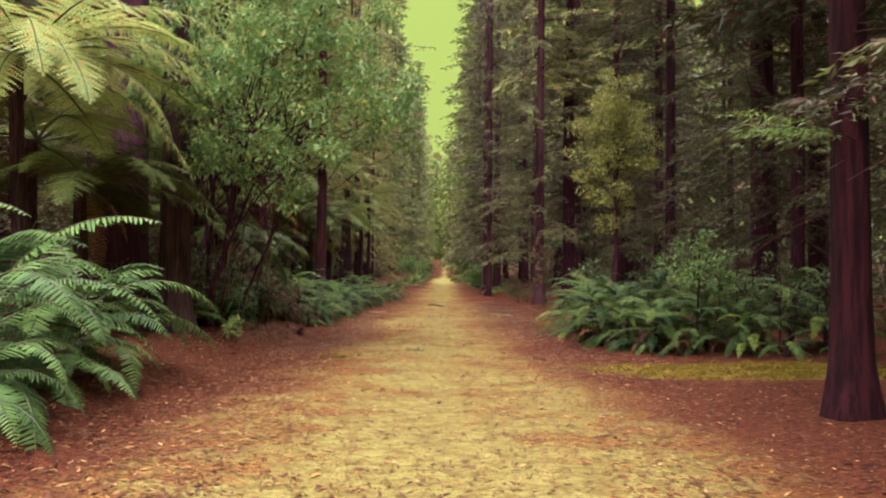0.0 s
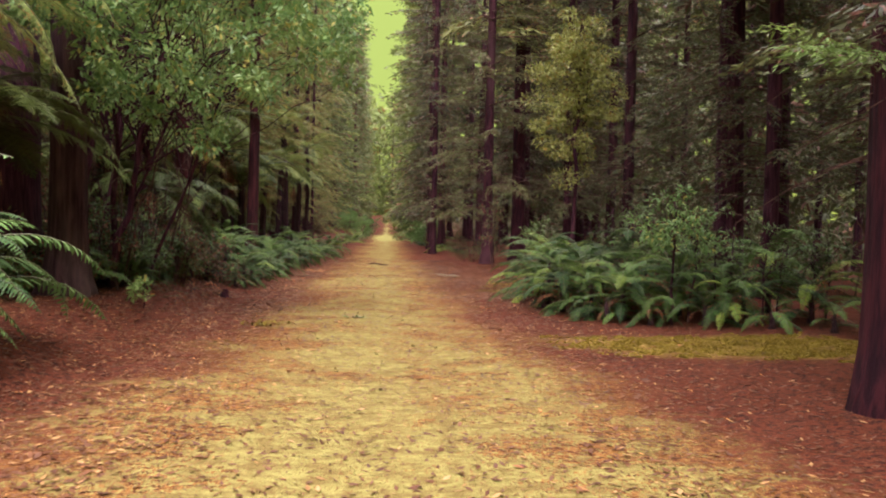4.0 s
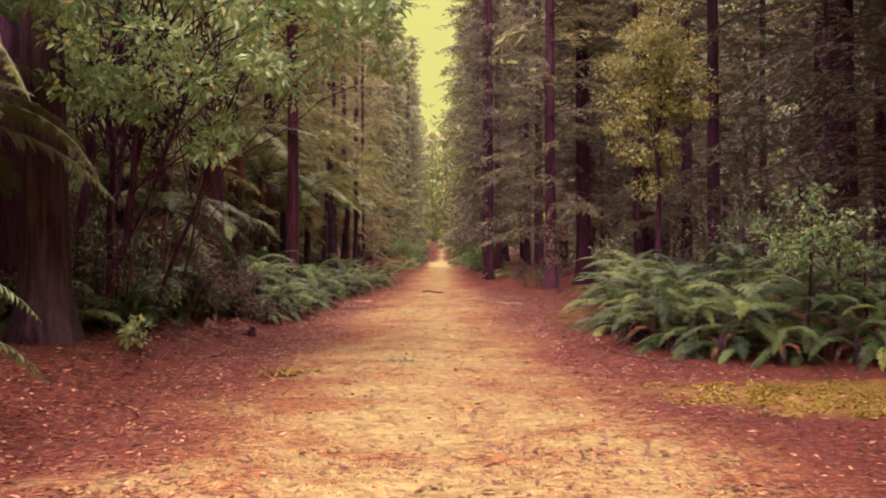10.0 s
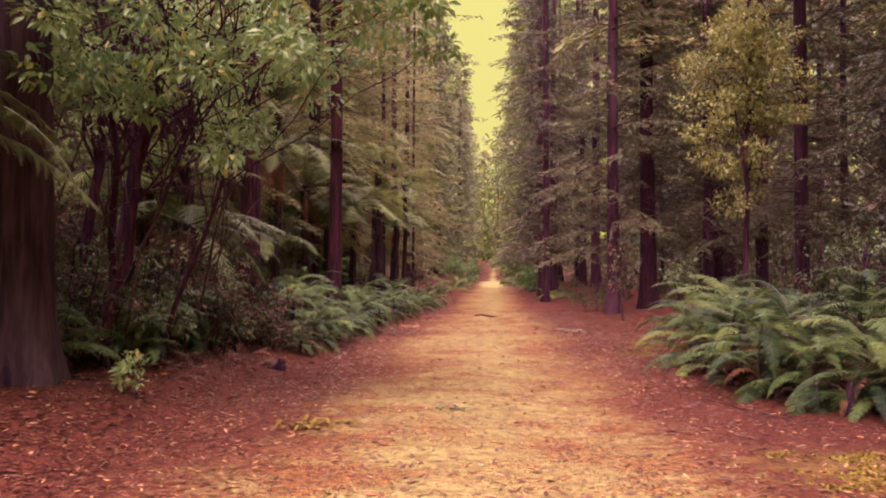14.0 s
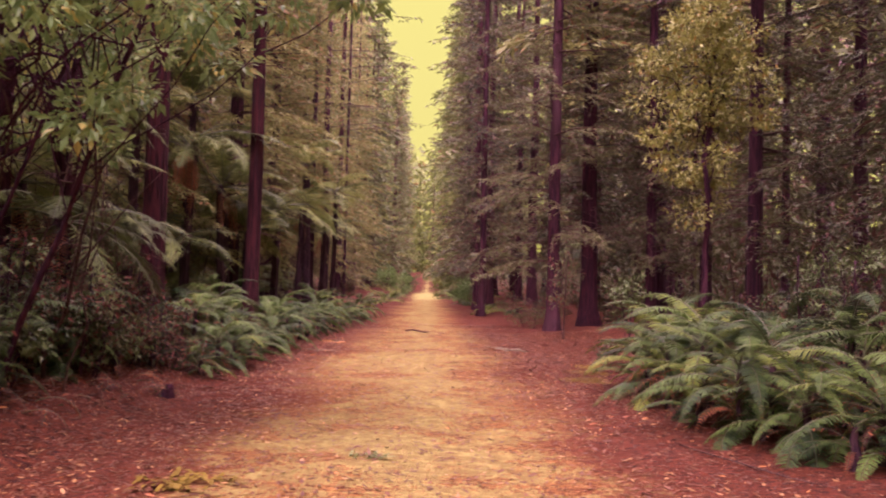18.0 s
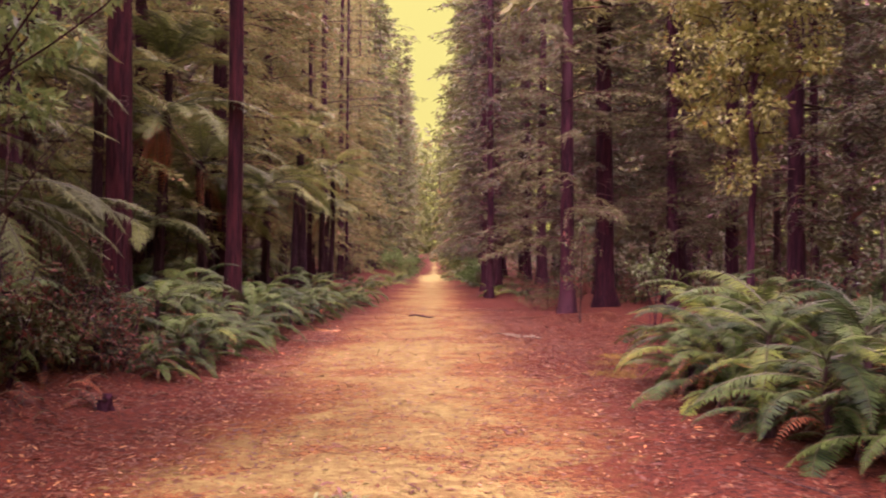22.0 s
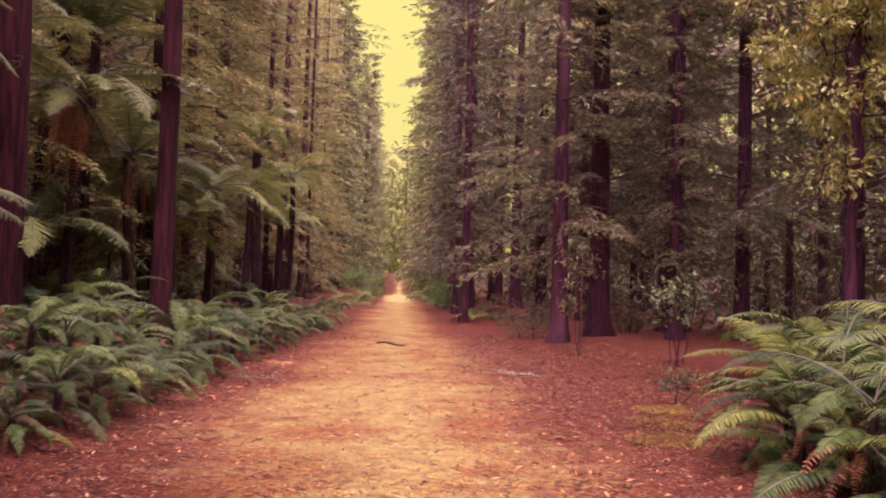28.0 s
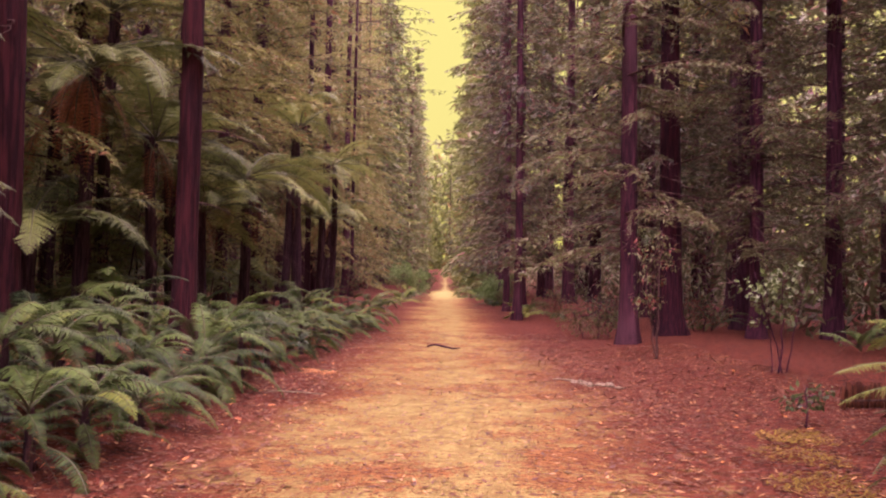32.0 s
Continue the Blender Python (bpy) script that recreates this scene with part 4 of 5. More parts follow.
# ------------------------------------------------------------------ broad-leaved trees and shrubs
def leafy(name, rng, clumps, per, leaf, slim=0.42, droop=0.25):
    """Leaves in loose tufts: each a folded kite shape, tufts at the given centres with their radii."""
    bag = Bag()
    for c, r in clumps:
        n = int(per)
        d = rng.normal(0, 1, (n, 3))
        d /= np.linalg.norm(d, axis=1)[:, None]
        p = np.asarray(c) + d * (r * rng.uniform(0.25, 1.0, n) ** 0.6)[:, None] * [1, 1, 0.62]
        out = d + rng.normal(0, 0.6, (n, 3)) + [0, 0, -droop]
        out /= np.linalg.norm(out, axis=1)[:, None]
        side = np.cross(out, rng.normal(0, 0.5, (n, 3)) + [0, 0, 1])
        side /= np.linalg.norm(side, axis=1)[:, None]
        size = leaf * rng.uniform(0.65, 1.3, n)[:, None]
        nrm = np.cross(side, out)
        v = np.stack([p, p + out * size * 0.45 + side * size * slim * 0.5 + nrm * size * 0.08, p + out * size,
                      p + out * size * 0.45 - side * size * slim * 0.5 + nrm * size * 0.08], 1)
        k = 4 * np.arange(n)[:, None]
        bag.add(v, np.concatenate([k + [0, 1, 2], k + [0, 2, 3]]))
    return bag


def limb_line(a, b, rng, wobble, n=8):
    s = np.linspace(0, 1, n)[:, None]
    line = np.asarray(a) * (1 - s) + np.asarray(b) * s
    line[1:-1] += rng.normal(0, wobble, (n - 2, 3))
    return line


def broad_tree(name, x, y, stems, centre, radii, clumps, per, leaf, material, seed, label, category="tree", group="", bark=None, clump_r=0.42, z_low=None, slim=0.42):
    """Stems from the ground to the crown, limbs to every few tufts, and the leaf tufts."""
    rng = np.random.default_rng(seed)
    tree = thing(name, x, y, label=label, category=category, group=group)
    spots = []
    while len(spots) < clumps:
        d = rng.uniform(-1, 1, 3)
        if 0.15 < np.linalg.norm(d) < 1.0:
            spots.append((np.asarray(centre) + d * radii, clump_r * rng.uniform(0.6, 1.25)))
    for k, (foot, top, r) in enumerate(stems):
        wood = Bag()
        line = limb_line((*foot, -0.15), top, rng, min(0.06, r * 0.9), 10)
        tube(wood, line, np.linspace(r, r * 0.45, 10), 8, ridge=0.1, rng=rng)
        part("trunk", wood.mesh("trunk", [bark or BARK_DARK], smooth=True), tree)
    wood = Bag()
    for k, (c, r) in enumerate(spots):
        if k % 2 and len(spots) > 30:
            continue
        foot, top, rr = stems[(k // 2) % len(stems)]
        h = rng.uniform(0.45, 1.0)
        start = np.asarray((*foot, 0)) * (1 - h) + np.asarray(top) * h
        tube(wood, limb_line(start, c, rng, 0.09 if rr > 0.05 else 0.02, 7), np.linspace(rr * 0.25, 0.005, 7), 4, cap=False)
    part("branchwork", wood.mesh("limbs", [bark or BARK_DARK]), tree, kind="stuff")
    part("crown", leafy(name, rng, spots, per, leaf, slim).mesh("leaves", [material]), tree, kind="stuff")
    return tree


broad_tree("broadleaf_tree", -4.2, 15.9, [((0, 0), (0.9, -0.5, 3.6), 0.065), ((-0.15, 0.5), (0.2, 0.0, 4.4), 0.055), ((0.35, 0.6), (1.9, -0.2, 3.4), 0.035), ((-0.5, 1.0), (1.2, 0.6, 3.9), 0.03)],
           (1.5, -1.0, 4.15), (2.5, 1.8, 2.0), 165, 92, 0.115, GLOSSY, 5, "broad-leaved tree with glossy green leaves and dark leaning stems", clump_r=0.32)
broad_tree("broadleaf_tree", -5.6, 19.6, [((0, 0), (0.3, 0, 4.6), 0.12), ((0.7, 0.2), (1.0, 0.4, 4.2), 0.09)],
           (0.5, 0, 4.6), (2.0, 1.5, 2.2), 60, 115, 0.12, GLOSSY, 6, "broad-leaved tree with green leaves behind its neighbour", clump_r=0.38)
broad_tree("broadleaf_tree", -5.2, 17.6, [((0, 0), (0.2, 0, 4.6), 0.09), ((0.4, -0.3), (0.8, -0.4, 4.2), 0.07)],
           (0.3, -0.4, 4.9), (1.7, 1.5, 2.0), 60, 105, 0.11, GLOSSY, 15, "broad-leaved tree with green leaves beside a thick trunk", clump_r=0.31)
broad_tree("sapling_tree", 4.55, 21.8, [((0, 0), (0.1, 0, 6.3), 0.06)], (-0.05, 0, 4.5), (0.95, 0.9, 2.1), 52, 210, 0.085, YELLOW_LEAF, 7,
           "slim young tree with yellow-green leaves", clump_r=0.34)
broad_tree("shrub", 4.5, 14.9, [((0, 0), (0.0, 0, 1.9), 0.025), ((0.3, 0.1), (0.5, 0.2, 1.7), 0.02)], (0.05, 0, 1.55), (0.75, 0.5, 0.6), 18, 60, 0.085, GLOSSY, 8,
           "small shrub with glossy leaves rising from the ferns", "shrub", clump_r=0.2)
for n, (x, y, h) in enumerate([(5.2, 15.0, 1.75), (5.7, 14.4, 1.3), (6.4, 14.3, 1.25), (4.6, 17.3, 1.75), (4.6, 18.6, 1.85), (5.2, 19.2, 1.9)]):
    broad_tree("shrub", x, y, [((0, 0), (0.0, 0, h), 0.018), ((0.25, 0.1), (0.4, 0.2, h * 0.9), 0.014)], (0.1, 0, h * 0.75), (0.5, 0.4, h * 0.42), 20, 34, 0.055, GLOSSY_SHADE, 81 + n,
               "thin small-leaved shrub growing through the fern bank", "shrub", "shrubs in the fern bank", clump_r=0.17)
broad_tree("shrub", 4.95, 27.9, [((0, 0), (0.05, 0, 1.5), 0.016), ((0.1, 0), (-0.35, 0.1, 1.5), 0.012), ((0.1, 0.1), (0.4, 0.1, 1.35), 0.012), ((-0.1, 0), (-0.1, 0.2, 1.1), 0.01)], (0, 0, 1.05), (0.55, 0.4, 0.68), 20, 20, 0.10, GLOSSY_SHADE, 9,
           "small shrub with shiny rounded leaves beside the track", "shrub", clump_r=0.16, slim=0.55)
broad_tree("shrub", 3.5, 23.8, [((0, 0), (0.0, 0, 0.4), 0.012)], (0, 0, 0.36), (0.2, 0.2, 0.22), 6, 22, 0.075, GLOSSY_SHADE, 10,
           "small leafy seedling in the litter", "shrub", clump_r=0.1)
broad_tree("seedling", -3.4, 14.95, [((0, 0), (0.0, 0, 0.3), 0.01)], (0, 0, 0.26), (0.22, 0.2, 0.18), 8, 26, 0.075, GLOSSY, 11,
           "small leafy seedling in the litter by a thick trunk", "seedling", clump_r=0.1)
broad_tree("sapling", 3.95, 31.1, [((0, 0), (0.1, 0, 2.4), 0.025), ((0.05, 0), (-0.25, 0.1, 1.9), 0.015)], (0, 0, 1.6), (0.5, 0.4, 0.8), 12, 40, 0.09, SHADE_LEAF, 12,
           "thin pale sapling at the foot of a redwood", "sapling", bark=TWIG, clump_r=0.2)
for n, (x, y, h) in enumerate([(-4.75, 17.6, 1.2), (-4.4, 18.9, 1.3), (-4.95, 16.9, 0.9), (-3.95, 19.9, 0.9), (-5.2, 18.2, 1.5), (-3.7, 20.7, 0.7), (6.9, 37.4, 0.8), (5.2, 40.4, 0.9), (4.4, 47.4, 0.9), (8.4, 28.4, 1.0), (6.8, 23.7, 0.9), (-5.0, 15.3, 0.6), (-4.6, 20.6, 1.5), (-5.3, 19.4, 1.3), (-4.1, 20.0, 0.9), (-5.9, 22.0, 1.7), (-6.8, 19.6, 1.6), (5.6, 19.4, 1.6), (7.4, 21.0, 1.8),
                              (6.3, 25.0, 1.3), (6.6, 39.0, 1.2), (3.8, 58.5, 1.4), (8.9, 25.4, 1.7), (9.0, 15.8, 1.9), (-5.6, 14.6, 1.1), (3.9, 63.0, 1.5), (-3.4, 47.0, 1.8)]):
    broad_tree("undergrowth_shrub", x, y, [((0, 0), (0.1, 0, h), 0.02), ((0.2, 0.1), (0.4, 0.2, h * 0.9), 0.016), ((-0.2, 0), (-0.4, 0.1, h * 0.8), 0.016)],
               (0, 0, h * 0.6), (0.8, 0.7, h * 0.5), 20, 55, 0.085, SHADE_LEAF, 30 + n, "dark leafy shrub in the undergrowth", "shrub",
               "undergrowth shrubs", clump_r=0.26)

for n in range(16):
    x, y = -SEEDS.uniform(4.3, 8.0), SEEDS.uniform(12.5, 24.0)
    fern(x, y, SEEDS.uniform(0.7, 1.1) * (0.7 if y > 18.4 else 1.0), 11, BROWN if n % 3 == 0 or y > 18.4 else GREEN, 3, seed=400 + n, lift=SEEDS.uniform(0.1, 0.6),
         label="half-withered fern in the shaded undergrowth", group="undergrowth ferns")
for n in range(10):
    x, y, h = -SEEDS.uniform(4.4, 8.0), SEEDS.uniform(17.5, 27.0), SEEDS.uniform(1.0, 2.4)
    broad_tree("undergrowth_shrub", x, y, [((0, 0), (0.1, 0, h), 0.02), ((0.2, 0.1), (0.4, 0.2, h * 0.9), 0.016), ((-0.2, 0), (-0.4, 0.1, h * 0.8), 0.016)],
               (0, 0, h * 0.6), (0.8, 0.7, h * 0.5), 22, 75, 0.09, SHADE_LEAF, 60 + n, "dark leafy shrub in the undergrowth", "shrub",
               "undergrowth shrubs", clump_r=0.26)


EDGE_RNG = random.Random(33)
for n in range(84):
    y = EDGE_RNG.uniform(15.2, 21.2)
    x = float(np.interp(y, [14.9, 16.9, 18.2, 19.1, 20.5, 21.2], [-3.95, -3.75, -3.55, -3.4, -3.35, -3.5])) - EDGE_RNG.uniform(0.1, 1.9)
    if n % 2:
        h = EDGE_RNG.uniform(0.6, 1.5) * (0.55 if y > 18.2 else 1.0)
        broad_tree("undergrowth_shrub", x, y, [((0, 0), (0.1, 0, h), 0.014), ((0.1, 0.1), (0.3, 0.2, h * 0.9), 0.012), ((-0.1, 0), (-0.3, 0.1, h * 0.8), 0.012)],
                   (0, 0, h * 0.6), (0.5, 0.5, h * 0.45), 15, 42, 0.075, SHADE_LEAF if n % 4 == 1 else GLOSSY_SHADE, 160 + n, "small dark leafy shrub at the litter's edge", "shrub",
                   "undergrowth shrubs", clump_r=0.2)
    else:
        fern(x, y, EDGE_RNG.uniform(0.5, 0.95) * (0.7 if y > 18.4 else 1.0), 11, BROWN if n % 10 == 0 or y > 18.4 else GREEN, 4, seed=460 + n, lift=EDGE_RNG.uniform(0.1, 0.5),
             label="half-withered fern in the shaded undergrowth", group="undergrowth ferns")

for n, (x, y, h) in enumerate([(-6.6, 27.6, 2.6), (-5.9, 30.0, 2.4), (-7.4, 29.4, 3.2), (-6.3, 32.6, 2.8), (-5.6, 34.4, 2.4), (-7.2, 24.8, 2.8), (-8.6, 25.4, 3.4), (-6.4, 37.0, 3.0),
                              (-9.0, 29.8, 3.6), (-5.2, 40.4, 2.6), (-7.9, 33.6, 3.4), (-6.6, 22.6, 2.4), (3.9, 36.4, 0.8)]):
    broad_tree("tall_shrub", x, y, [((0, 0), (0.1, 0, h), 0.022), ((0.25, 0.1), (0.6, 0.2, h * 0.9), 0.018), ((-0.25, 0), (-0.6, 0.1, h * 0.85), 0.018)],
               (0, 0, h * 0.6), (1.0, 0.8, h * 0.45), 26, 70, 0.075, NEEDLE_WARM_LIT if x < 0 else NEEDLE_LIGHT, 110 + n, "brownish-green shrub between the redwood trunks", "shrub",
               "tall shrubs between the trunks", clump_r=0.3, slim=0.3)


for n, (x, y, h) in enumerate([(-1.45, 89.0, 1.9), (-0.95, 99.0, 2.4), (3.1, 98.0, 2.6), (3.3, 61.5, 1.5), (-2.8, 86.0, 2.4), (3.3, 80.0, 2.2), (4.4, 76.0, 2.6), (3.6, 88.0, 2.4), (-3.2, 93.0, 2.6), (3.9, 70.0, 1.6)]):
    broad_tree("far_bush", x, y, [((0, 0), (0.1, 0, h * 0.8), 0.03), ((0.2, 0.1), (0.5, 0.2, h * 0.7), 0.025)],
               (0, 0, h * 0.55), (1.1, 1.0, h * 0.45), 26, 60, 0.16, FERN_FRESH, 140 + n, "light green bush narrowing the far track", "bush",
               "bushes far along the track", clump_r=0.42)


def dead_stem(x, y, tall, lean, turn, r, seed):
    rng = np.random.default_rng(seed)
    top = (lean * math.cos(turn), lean * math.sin(turn), tall)
    bag = Bag()
    line = limb_line((0, 0, -0.1), top, rng, 0.05, 9)
    tube(bag, line, np.linspace(r, r * 0.3, 9), 5, ridge=0.1, rng=rng)
    for k in range(3):
        i = rng.integers(2, 8)
        tube(bag, limb_line(line[i], line[i] + rng.normal(0, 0.35, 3) + [0, 0, 0.25], rng, 0.03, 4), np.linspace(r * 0.5, 0.003, 4), 4, cap=False)
    ob = new("dead_stem", bag.mesh("dead_stem", [TWIG]))
    ob.location = (x, y, height(x, y))
    tagged(ob, "thin bare leaning stem in the undergrowth", "stem", "bare stems in the undergrowth")


for n in range(34):
    side = -1 if n % 4 else 1
    dead_stem(side * SEEDS.uniform(4.0 if side < 0 else 6.5, 7.5 if side < 0 else 11), SEEDS.uniform(15 if side < 0 else 19, 33), SEEDS.uniform(1.2, 4.5), SEEDS.uniform(0.1, 1.2),
              SEEDS.uniform(0, 6.28), SEEDS.uniform(0.012, 0.03), 500 + n)
for n in range(22):
    dead_stem(EDGE_RNG.uniform(-5.4, -3.5), EDGE_RNG.uniform(15.6, 21.0), EDGE_RNG.uniform(1.2, 3.6), EDGE_RNG.uniform(0.2, 1.5), EDGE_RNG.uniform(0, 6.28),
              EDGE_RNG.uniform(0.010, 0.028), 560 + n)


# ------------------------------------------------------------------ ground cover and litter
def moss_bank():
    rng = np.random.default_rng(8)
    bag = Bag()
    n = 90000
    x = rng.uniform(2.2, 7.6, n)
    y = rng.uniform(10.0, 15.2, n)
    slant = y - 12.5 + (x - 4.5) * 0.38
    reach = ((x - 4.9) / 2.9) ** 2 + (slant / 1.2) ** 2
    reach += np.array([1.1 * noise.noise(Vector((a * 2.2, b * 3.0, 0.3))) + 0.7 * noise.noise(Vector((a * 7.0, b * 9.0, 4.0))) for a, b in zip(x, y)])
    keep = reach < 0.75
    x, y = x[keep], y[keep]
    n = len(x)
    z = np.array([height(a, b) for a, b in zip(x, y)])
    a, h = rng.uniform(0, 6.28, n), rng.uniform(0.006, 0.026, n)
    w = rng.uniform(0.012, 0.03, n)
    p = np.stack([x, y, z - 0.004], 1)
    d = np.stack([np.cos(a), np.sin(a), 0 * a], 1)
    bag.add(np.stack([p - d * w[:, None], p + d * w[:, None], p + np.stack([0.02 * np.sin(a), 0.02 * np.cos(a), h], 1)], 1), np.arange(3 * n).reshape(-1, 3))
    tagged(new("moss", bag.mesh("moss", [MOSS])), "strip of yellow-green moss before the fern bank", "moss", kind="stuff")


moss_bank()


def litter():
    rng = np.random.default_rng(9)
    for name, mat, n, size, label in (("leaf_litter", DEAD_LEAF, 58000, (0.012, 0.05), "scattered dry leaves and needles on the track"),
                                      ("bark_flake_litter", FLAKE, 20000, (0.018, 0.048), "flakes of pale bark and dry leaf on the litter banks"),
                                      ("orange_leaf_litter", ORANGE_LEAF, 900, (0.015, 0.04), "scattered orange leaves beside the track")):
        side = rng.uniform(0, 1, n)
        x = np.where(side < 0.45, rng.normal(-3.0, 0.9, n), np.where(side < 0.6, rng.normal(2.4, 0.7, n), rng.uniform(-3, 3, n)))
        y = 2 + 36 * rng.uniform(0, 1, n) ** 1.1
        beside = rng.uniform(0, 1, n) < 0.27   # the bare litter past the fern bank
        x = np.where(beside, 1.2 + 4.0 * rng.uniform(0, 1, n) ** 0.8, x)
        y = np.where(beside, rng.uniform(19.5, 33.5, n), y)
        if name == "bark_flake_litter":   # thickest on the left margin of the track
            side = rng.uniform(0, 1, n)
            y = 4 + 24 * rng.uniform(0, 1, n) ** 1.2
            x = np.where(side < 0.62, rng.uniform(-5.0, -1.6, n), np.where(side < 0.8, rng.uniform(1.6, 4.6, n), rng.uniform(-2, 2, n)))
        z = np.array([height(a, b) for a, b in zip(x, y)]) + 0.008
        a = rng.uniform(0, 6.28, n)
        L = rng.uniform(*size, n)
        w = L * rng.uniform(0.2, 0.45, n)
        p = np.stack([x, y, z], 1)
        d = np.stack([np.cos(a), np.sin(a), rng.uniform(-0.15, 0.3, n)], 1) * L[:, None]
        e = np.stack([-np.sin(a), np.cos(a), rng.uniform(-0.3, 0.3, n)], 1) * w[:, None]
        v = np.stack([p - d, p + e, p + d, p - e], 1)
        bag = Bag()
        bag.add(v, np.arange(4 * n).reshape(-1, 4))
        tagged(new(name, bag.mesh(name, [mat])), label, "leaf litter", kind="stuff")


litter()


def stick(name, points, radii, material, label, twigs=()):
    bag = Bag()
    pts = np.array([(x, y, height(x, y) + z) for x, y, z in points])
    tube(bag, pts, radii, 7, ridge=0.12, rng=np.random.default_rng(len(points)))
    for a, b, r in twigs:
        tube(bag, [(*a[:2], height(*a[:2]) + a[2]), (*b[:2], height(*b[:2]) + b[2])], [r, r * 0.5], 5)
    return tagged(new(name, bag.mesh(name, [material], smooth=True)), label, "stick")


stick("stick", [(-0.3, 33.6, 0.015), (-0.12, 33.55, 0.06), (0.06, 33.2, 0.05), (0.24, 32.95, 0.03), (0.38, 32.9, 0.05)],
      [0.014, 0.022, 0.022, 0.018, 0.008], BARK_DARK, "crooked dark stick lying across the track")
stick("stick", [(1.6, 27.95, 0.015), (1.8, 27.85, 0.02), (2.0, 27.7, 0.015)], [0.008, 0.014, 0.012], TWIG_PALE, "thin bleached twig beside a rotten chunk of wood")


def rotten_wood():
    """A flat heap of crumbling grey wood."""
    heap = thing("rotten_wood", 2.15, 27.45, label="crumbled flat piece of grey rotten wood on the track", category="wood")
    rng = np.random.default_rng(6)
    for k in range(9):
        bag = Bag()
        L, a = rng.uniform(0.06, 0.17), rng.uniform(-0.7, 0.2)
        c = np.array([-0.24 + 0.06 * k + rng.normal(0, 0.02), 0.18 - 0.05 * k + rng.normal(0, 0.05), 0.012])
        d = np.array([math.cos(a), math.sin(a), 0]) * L
        tube(bag, [c - d * 0.5, c - d * 0.2 + [0, 0, 0.008], c + d * 0.2 + [0, 0, 0.006], c + d * 0.5], np.array([0.010, 0.036, 0.030, 0.008]) * rng.uniform(0.7, 1.2), 6, ridge=0.4, rng=rng)
        part("chunk", bag.mesh("chunk", [TWIG_PALE]), heap)


rotten_wood()


def debris():
    """Withered fronds and a small rotten stump at the foot of the undergrowth."""
    rng = random.Random(12)
    for k in range(34):
        y = rng.uniform(16.0, 19.9)
        x = -3.35 + (y - 16.0) * 0.12 - rng.uniform(-0.15, 0.7)
        ob = new("withered_frond", BROWN[k % 3])
        ob.matrix_world = pose(x, y, height(x, y) + 0.03, rng.uniform(-25, 25), rng.uniform(10, 40), rng.uniform(0, 360)) @ Matrix.Scale(rng.uniform(0.35, 0.7), 4)
        tagged(ob, "withered brown frond lying at the undergrowth's edge", "frond", "withered fronds on the ground")
    bag = Bag()
    tube(bag, [(0, 0, -0.1), (0.01, 0, 0.02), (0.02, 0.02, 0.08), (0.05, 0.01, 0.13), (0.08, 0.01, 0.15)], [0.13, 0.10, 0.075, 0.05, 0.015], 12, ridge=0.45, rng=np.random.default_rng(3))
    ob = new("stump", bag.mesh("stump", [BARK_DARK], smooth=True))
    ob.location = (-2.95, 18.75, height(-2.95, 18.75))
    for k in range(5):
        frond = new("withered_frond", BROWN[k % 3])
        frond.matrix_world = pose(-2.95 + 0.06 * k - 0.12, 18.7 + 0.05 * (k % 2), height(-2.95, 18.75) + 0.05, 0, -10 + 12 * (k % 3), 70 * k + 20) @ Matrix.Scale(0.3 + 0.05 * (k % 3), 4)
        tagged(frond, "withered brown frond lying over a small stump", "frond", "withered fronds on the ground")
    tagged(ob, "small dark rotten stump in the leaf litter", "stump")


debris()
stick("stick", [(-2.3, 26.15, 0.01), (-1.9, 26.05, 0.015), (-1.5, 26.0, 0.01)], [0.008, 0.01, 0.005], TWIG_PALE, "thin pale twig at the foot of the ferns")
stick("stick", [(2.5, 16.6, 0.015), (2.62, 16.1, 0.03), (2.85, 15.6, 0.02), (2.95, 15.2, 0.03), (3.2, 14.9, 0.015)], [0.004, 0.007, 0.007, 0.006, 0.004], TWIG, "dark fallen branch along the fern bank")


def tuft(name, x, y, n, size, spread, material, label, category, seed, flat=0.35):
    rng = np.random.default_rng(seed)
    bag = Bag()
    for i in range(n):
        a, r = rng.uniform(0, 6.28), spread * rng.uniform(0, 1) ** 0.6
        p = np.array([r * math.cos(a) * 1.4, r * math.sin(a), 0.004])
        b = rng.uniform(0, 6.28)
        d = np.array([math.cos(b), math.sin(b), flat * rng.uniform(0, 1)]) * size * rng.uniform(0.5, 1.2)
        e = np.array([-math.sin(b), math.cos(b), 0.1]) * size * 0.09
        bag.add([p - e, p + e, p + d * 0.6 + e * 1.2 + [0, 0, size * 0.1], p + d, p + d * 0.6 - e * 1.2 + [0, 0, size * 0.1]], [[0, 1, 2], [0, 2, 4], [4, 2, 3]])
    ob = new(name, bag.mesh(name, [material]))
    ob.location = (x, y, height(x, y))
    return tagged(ob, label, category, kind="stuff" if n > 300 else "")


tuft("grass_tuft", -1.61, 14.7, 60, 0.16, 0.26, MOSS, "flattened tuft of pale yellow grass at the track edge", "grass", 1)
tuft("grass_tuft", -0.35, 15.78, 40, 0.11, 0.12, NEEDLE_LIGHT, "small green tuft growing in the track", "grass", 2, 0.5)
ORANGE = frond_set("frond_orange", 0.55, 0.22, 16, 6, ORANGE_LEAF, 97, bows=((7, 14), (4, 10)), strap=0.014)
dead = thing("fallen_frond", -1.78, 28.4, label="bright orange dead fern fronds lying by the border", category="frond")
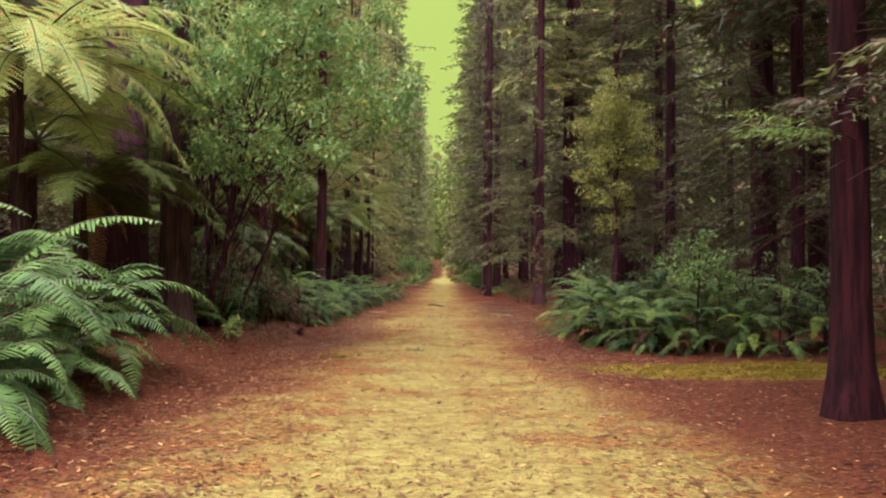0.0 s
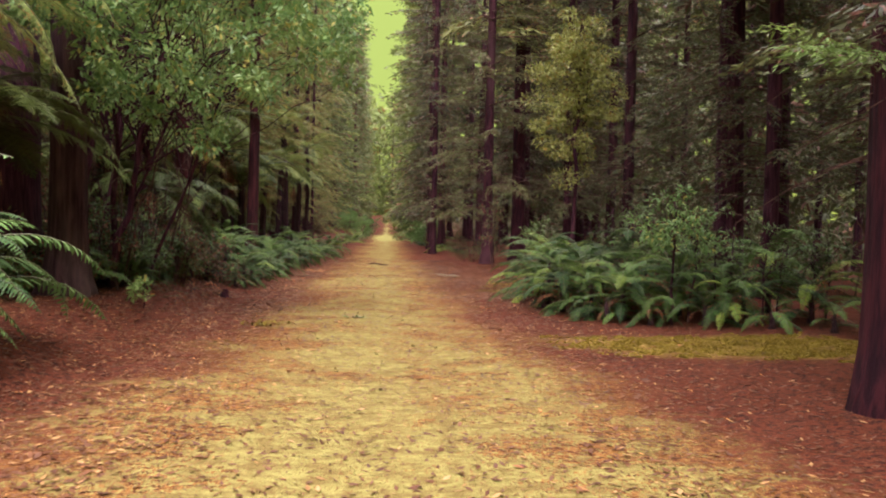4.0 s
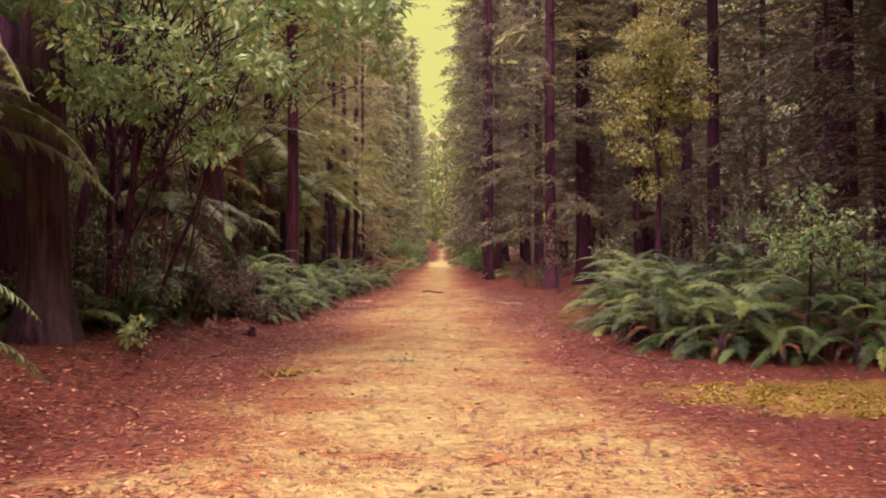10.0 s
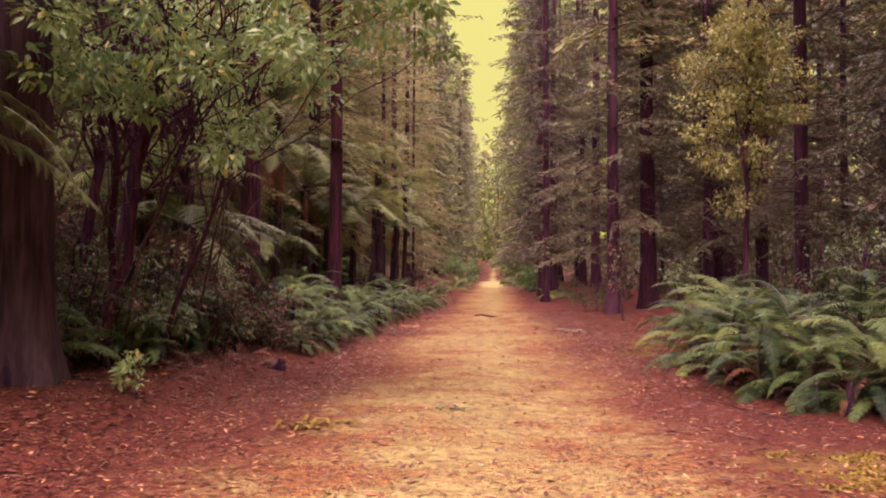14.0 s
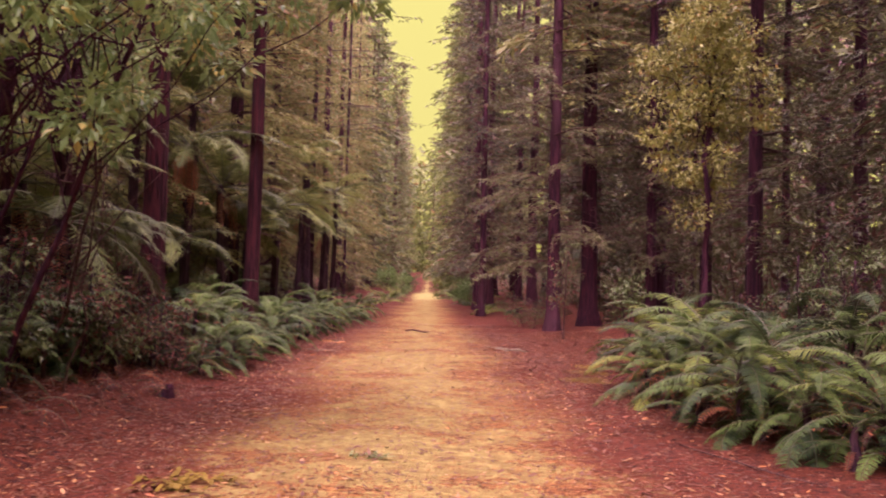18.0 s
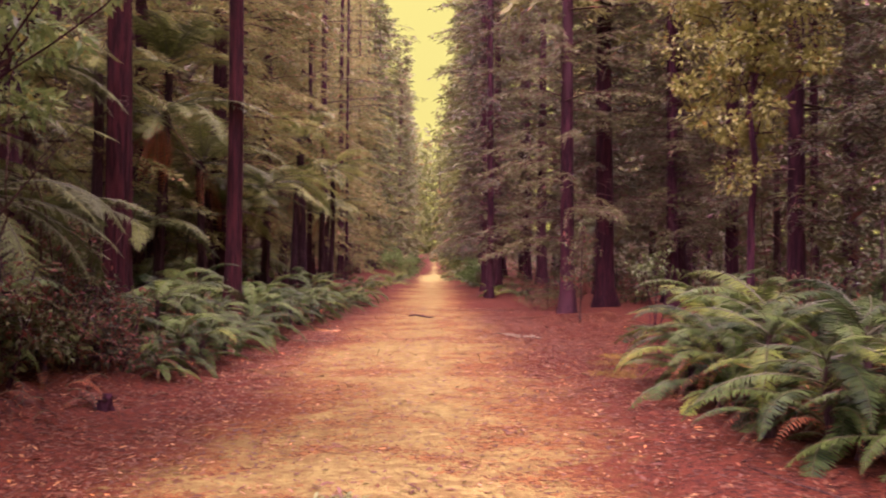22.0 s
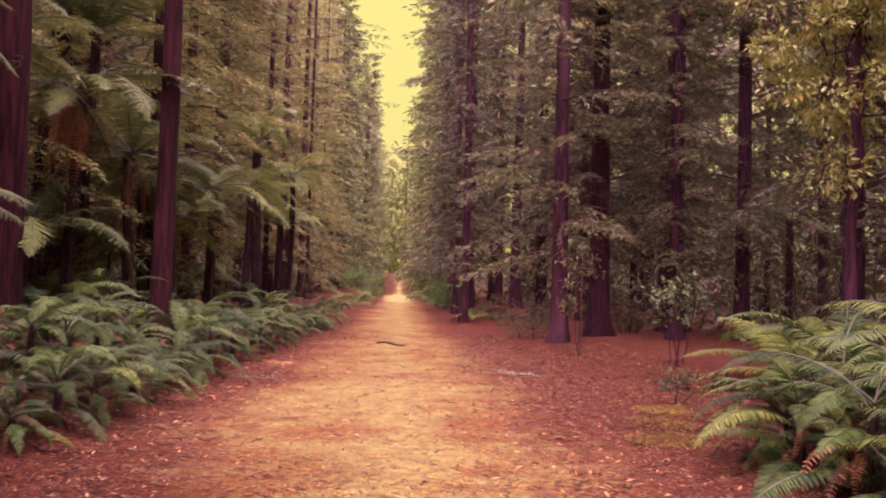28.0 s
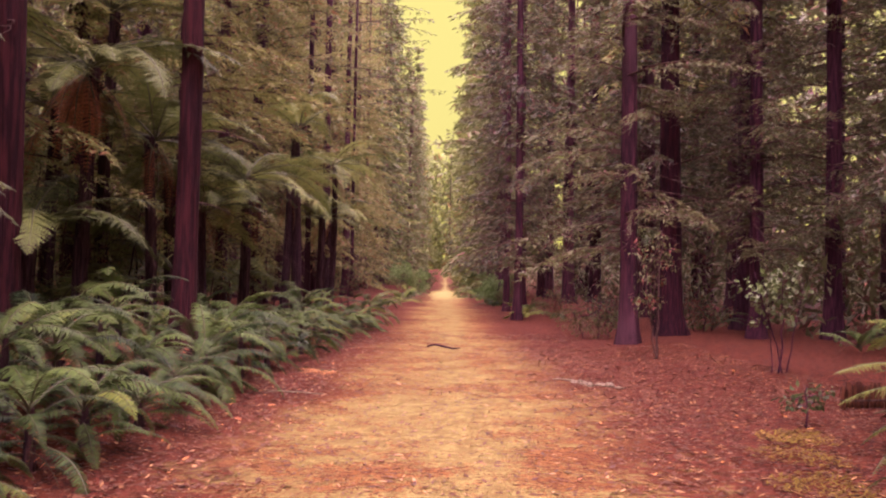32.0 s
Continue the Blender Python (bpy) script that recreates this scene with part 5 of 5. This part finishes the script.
for k in range(3):
    part("frond", ORANGE[k % 2], dead, pose(0.05 * k, 0.03 * k, 0.02, 0, 0, 160 + 50 * k))
tuft("grass_tuft", 2.9, 21.7, 700, 0.055, 0.45, MOSS, "mossy grass at the end of the fern bank", "grass", 5)
tuft("grass_tuft", 3.35, 23.3, 600, 0.055, 0.4, MOSS, "mossy grass in the litter beside a seedling", "grass", 6)
tuft("grass_tuft", 3.1, 22.6, 600, 0.05, 0.45, MOSS, "mossy grass at the foot of a seedling", "grass", 4)
fern(-2.4, 29.2, 0.5, 3, SILVER, 0, seed=300, z=0.35, label="silvery upturned fern frond among the border", face=-60, spread=70)


def edging():
    """A low edging of upright half-round stakes at the foot of the seedling bed."""
    bed = thing("garden_edging", 4.4, 24.9, label="low edging of upright red-brown wooden stakes", category="edging")
    rng = random.Random(4)
    bag = Bag()
    tube(bag, [(0, 0, -0.1), (0, 0, 0.25), (0, 0, 0.28)], [0.036, 0.036, 0.024], 9)
    stake = bag.mesh("stake", [STAKE], smooth=False)
    for k in range(20):
        part("stake", stake, bed, pose(0.072 * k, 0.05 * math.sin(k * 0.5) + 0.004 * k, 0.0, rng.uniform(-3, 3), rng.uniform(-4, 4), rng.uniform(0, 360)) @ Matrix.Scale(rng.uniform(0.9, 1.1), 4))
    bag = Bag()
    tube(bag, [(-0.05, -0.045, 0.1), (0.7, -0.02, 0.11), (1.45, 0.02, 0.1)], [0.012, 0.012, 0.012], 6)
    part("rail", bag.mesh("rail", [TWIG]), bed)


edging()


def fallen_leaves():
    """Large dry leaves lying singly along both edges of the track."""
    rng = random.Random(21)
    bag = Bag()
    v = [(-0.5, 0, 0.02), (-0.2, 0.2, 0.06), (0.2, 0.19, 0.07), (0.55, 0, 0.03), (0.2, -0.19, 0.09), (-0.2, -0.2, 0.07), (0, 0, 0.0)]
    bag.add(v, [[6, 0, 5], [6, 5, 4], [6, 4, 3], [6, 3, 2], [6, 2, 1], [6, 1, 0]])
    shapes = [bag.mesh("fallen_leaf", [m]) for m in (DEAD_LEAF, ORANGE_LEAF, FERN_DEAD)]
    for k in range(260):
        side = rng.random()
        if side < 0.62:
            y = rng.uniform(9, 30)
            x = (-3.2 if y < 20 else -2.1) + rng.gauss(0, 0.7 if y < 20 else 0.25)
        elif side < 0.82:
            y = rng.uniform(12.5, 19)
            x = 2.2 + (17 - y) * 0.45 + rng.gauss(0, 0.3) if y < 17 else 2.1 + rng.gauss(0, 0.25)
        else:
            x, y = rng.uniform(-2, 3), rng.uniform(5, 26)
        ob = new("fallen_leaf", shapes[rng.choice((0, 0, 0, 0, 1, 2, 2))])
        ob.matrix_world = pose(x, y, height(x, y) + 0.006, rng.uniform(-14, 14), rng.uniform(-14, 14), rng.uniform(0, 360)) @ Matrix.Scale(rng.uniform(0.05, 0.11), 4)
        tagged(ob, "dry curled leaf lying on the ground", "leaf", "fallen leaves along the track")


fallen_leaves()
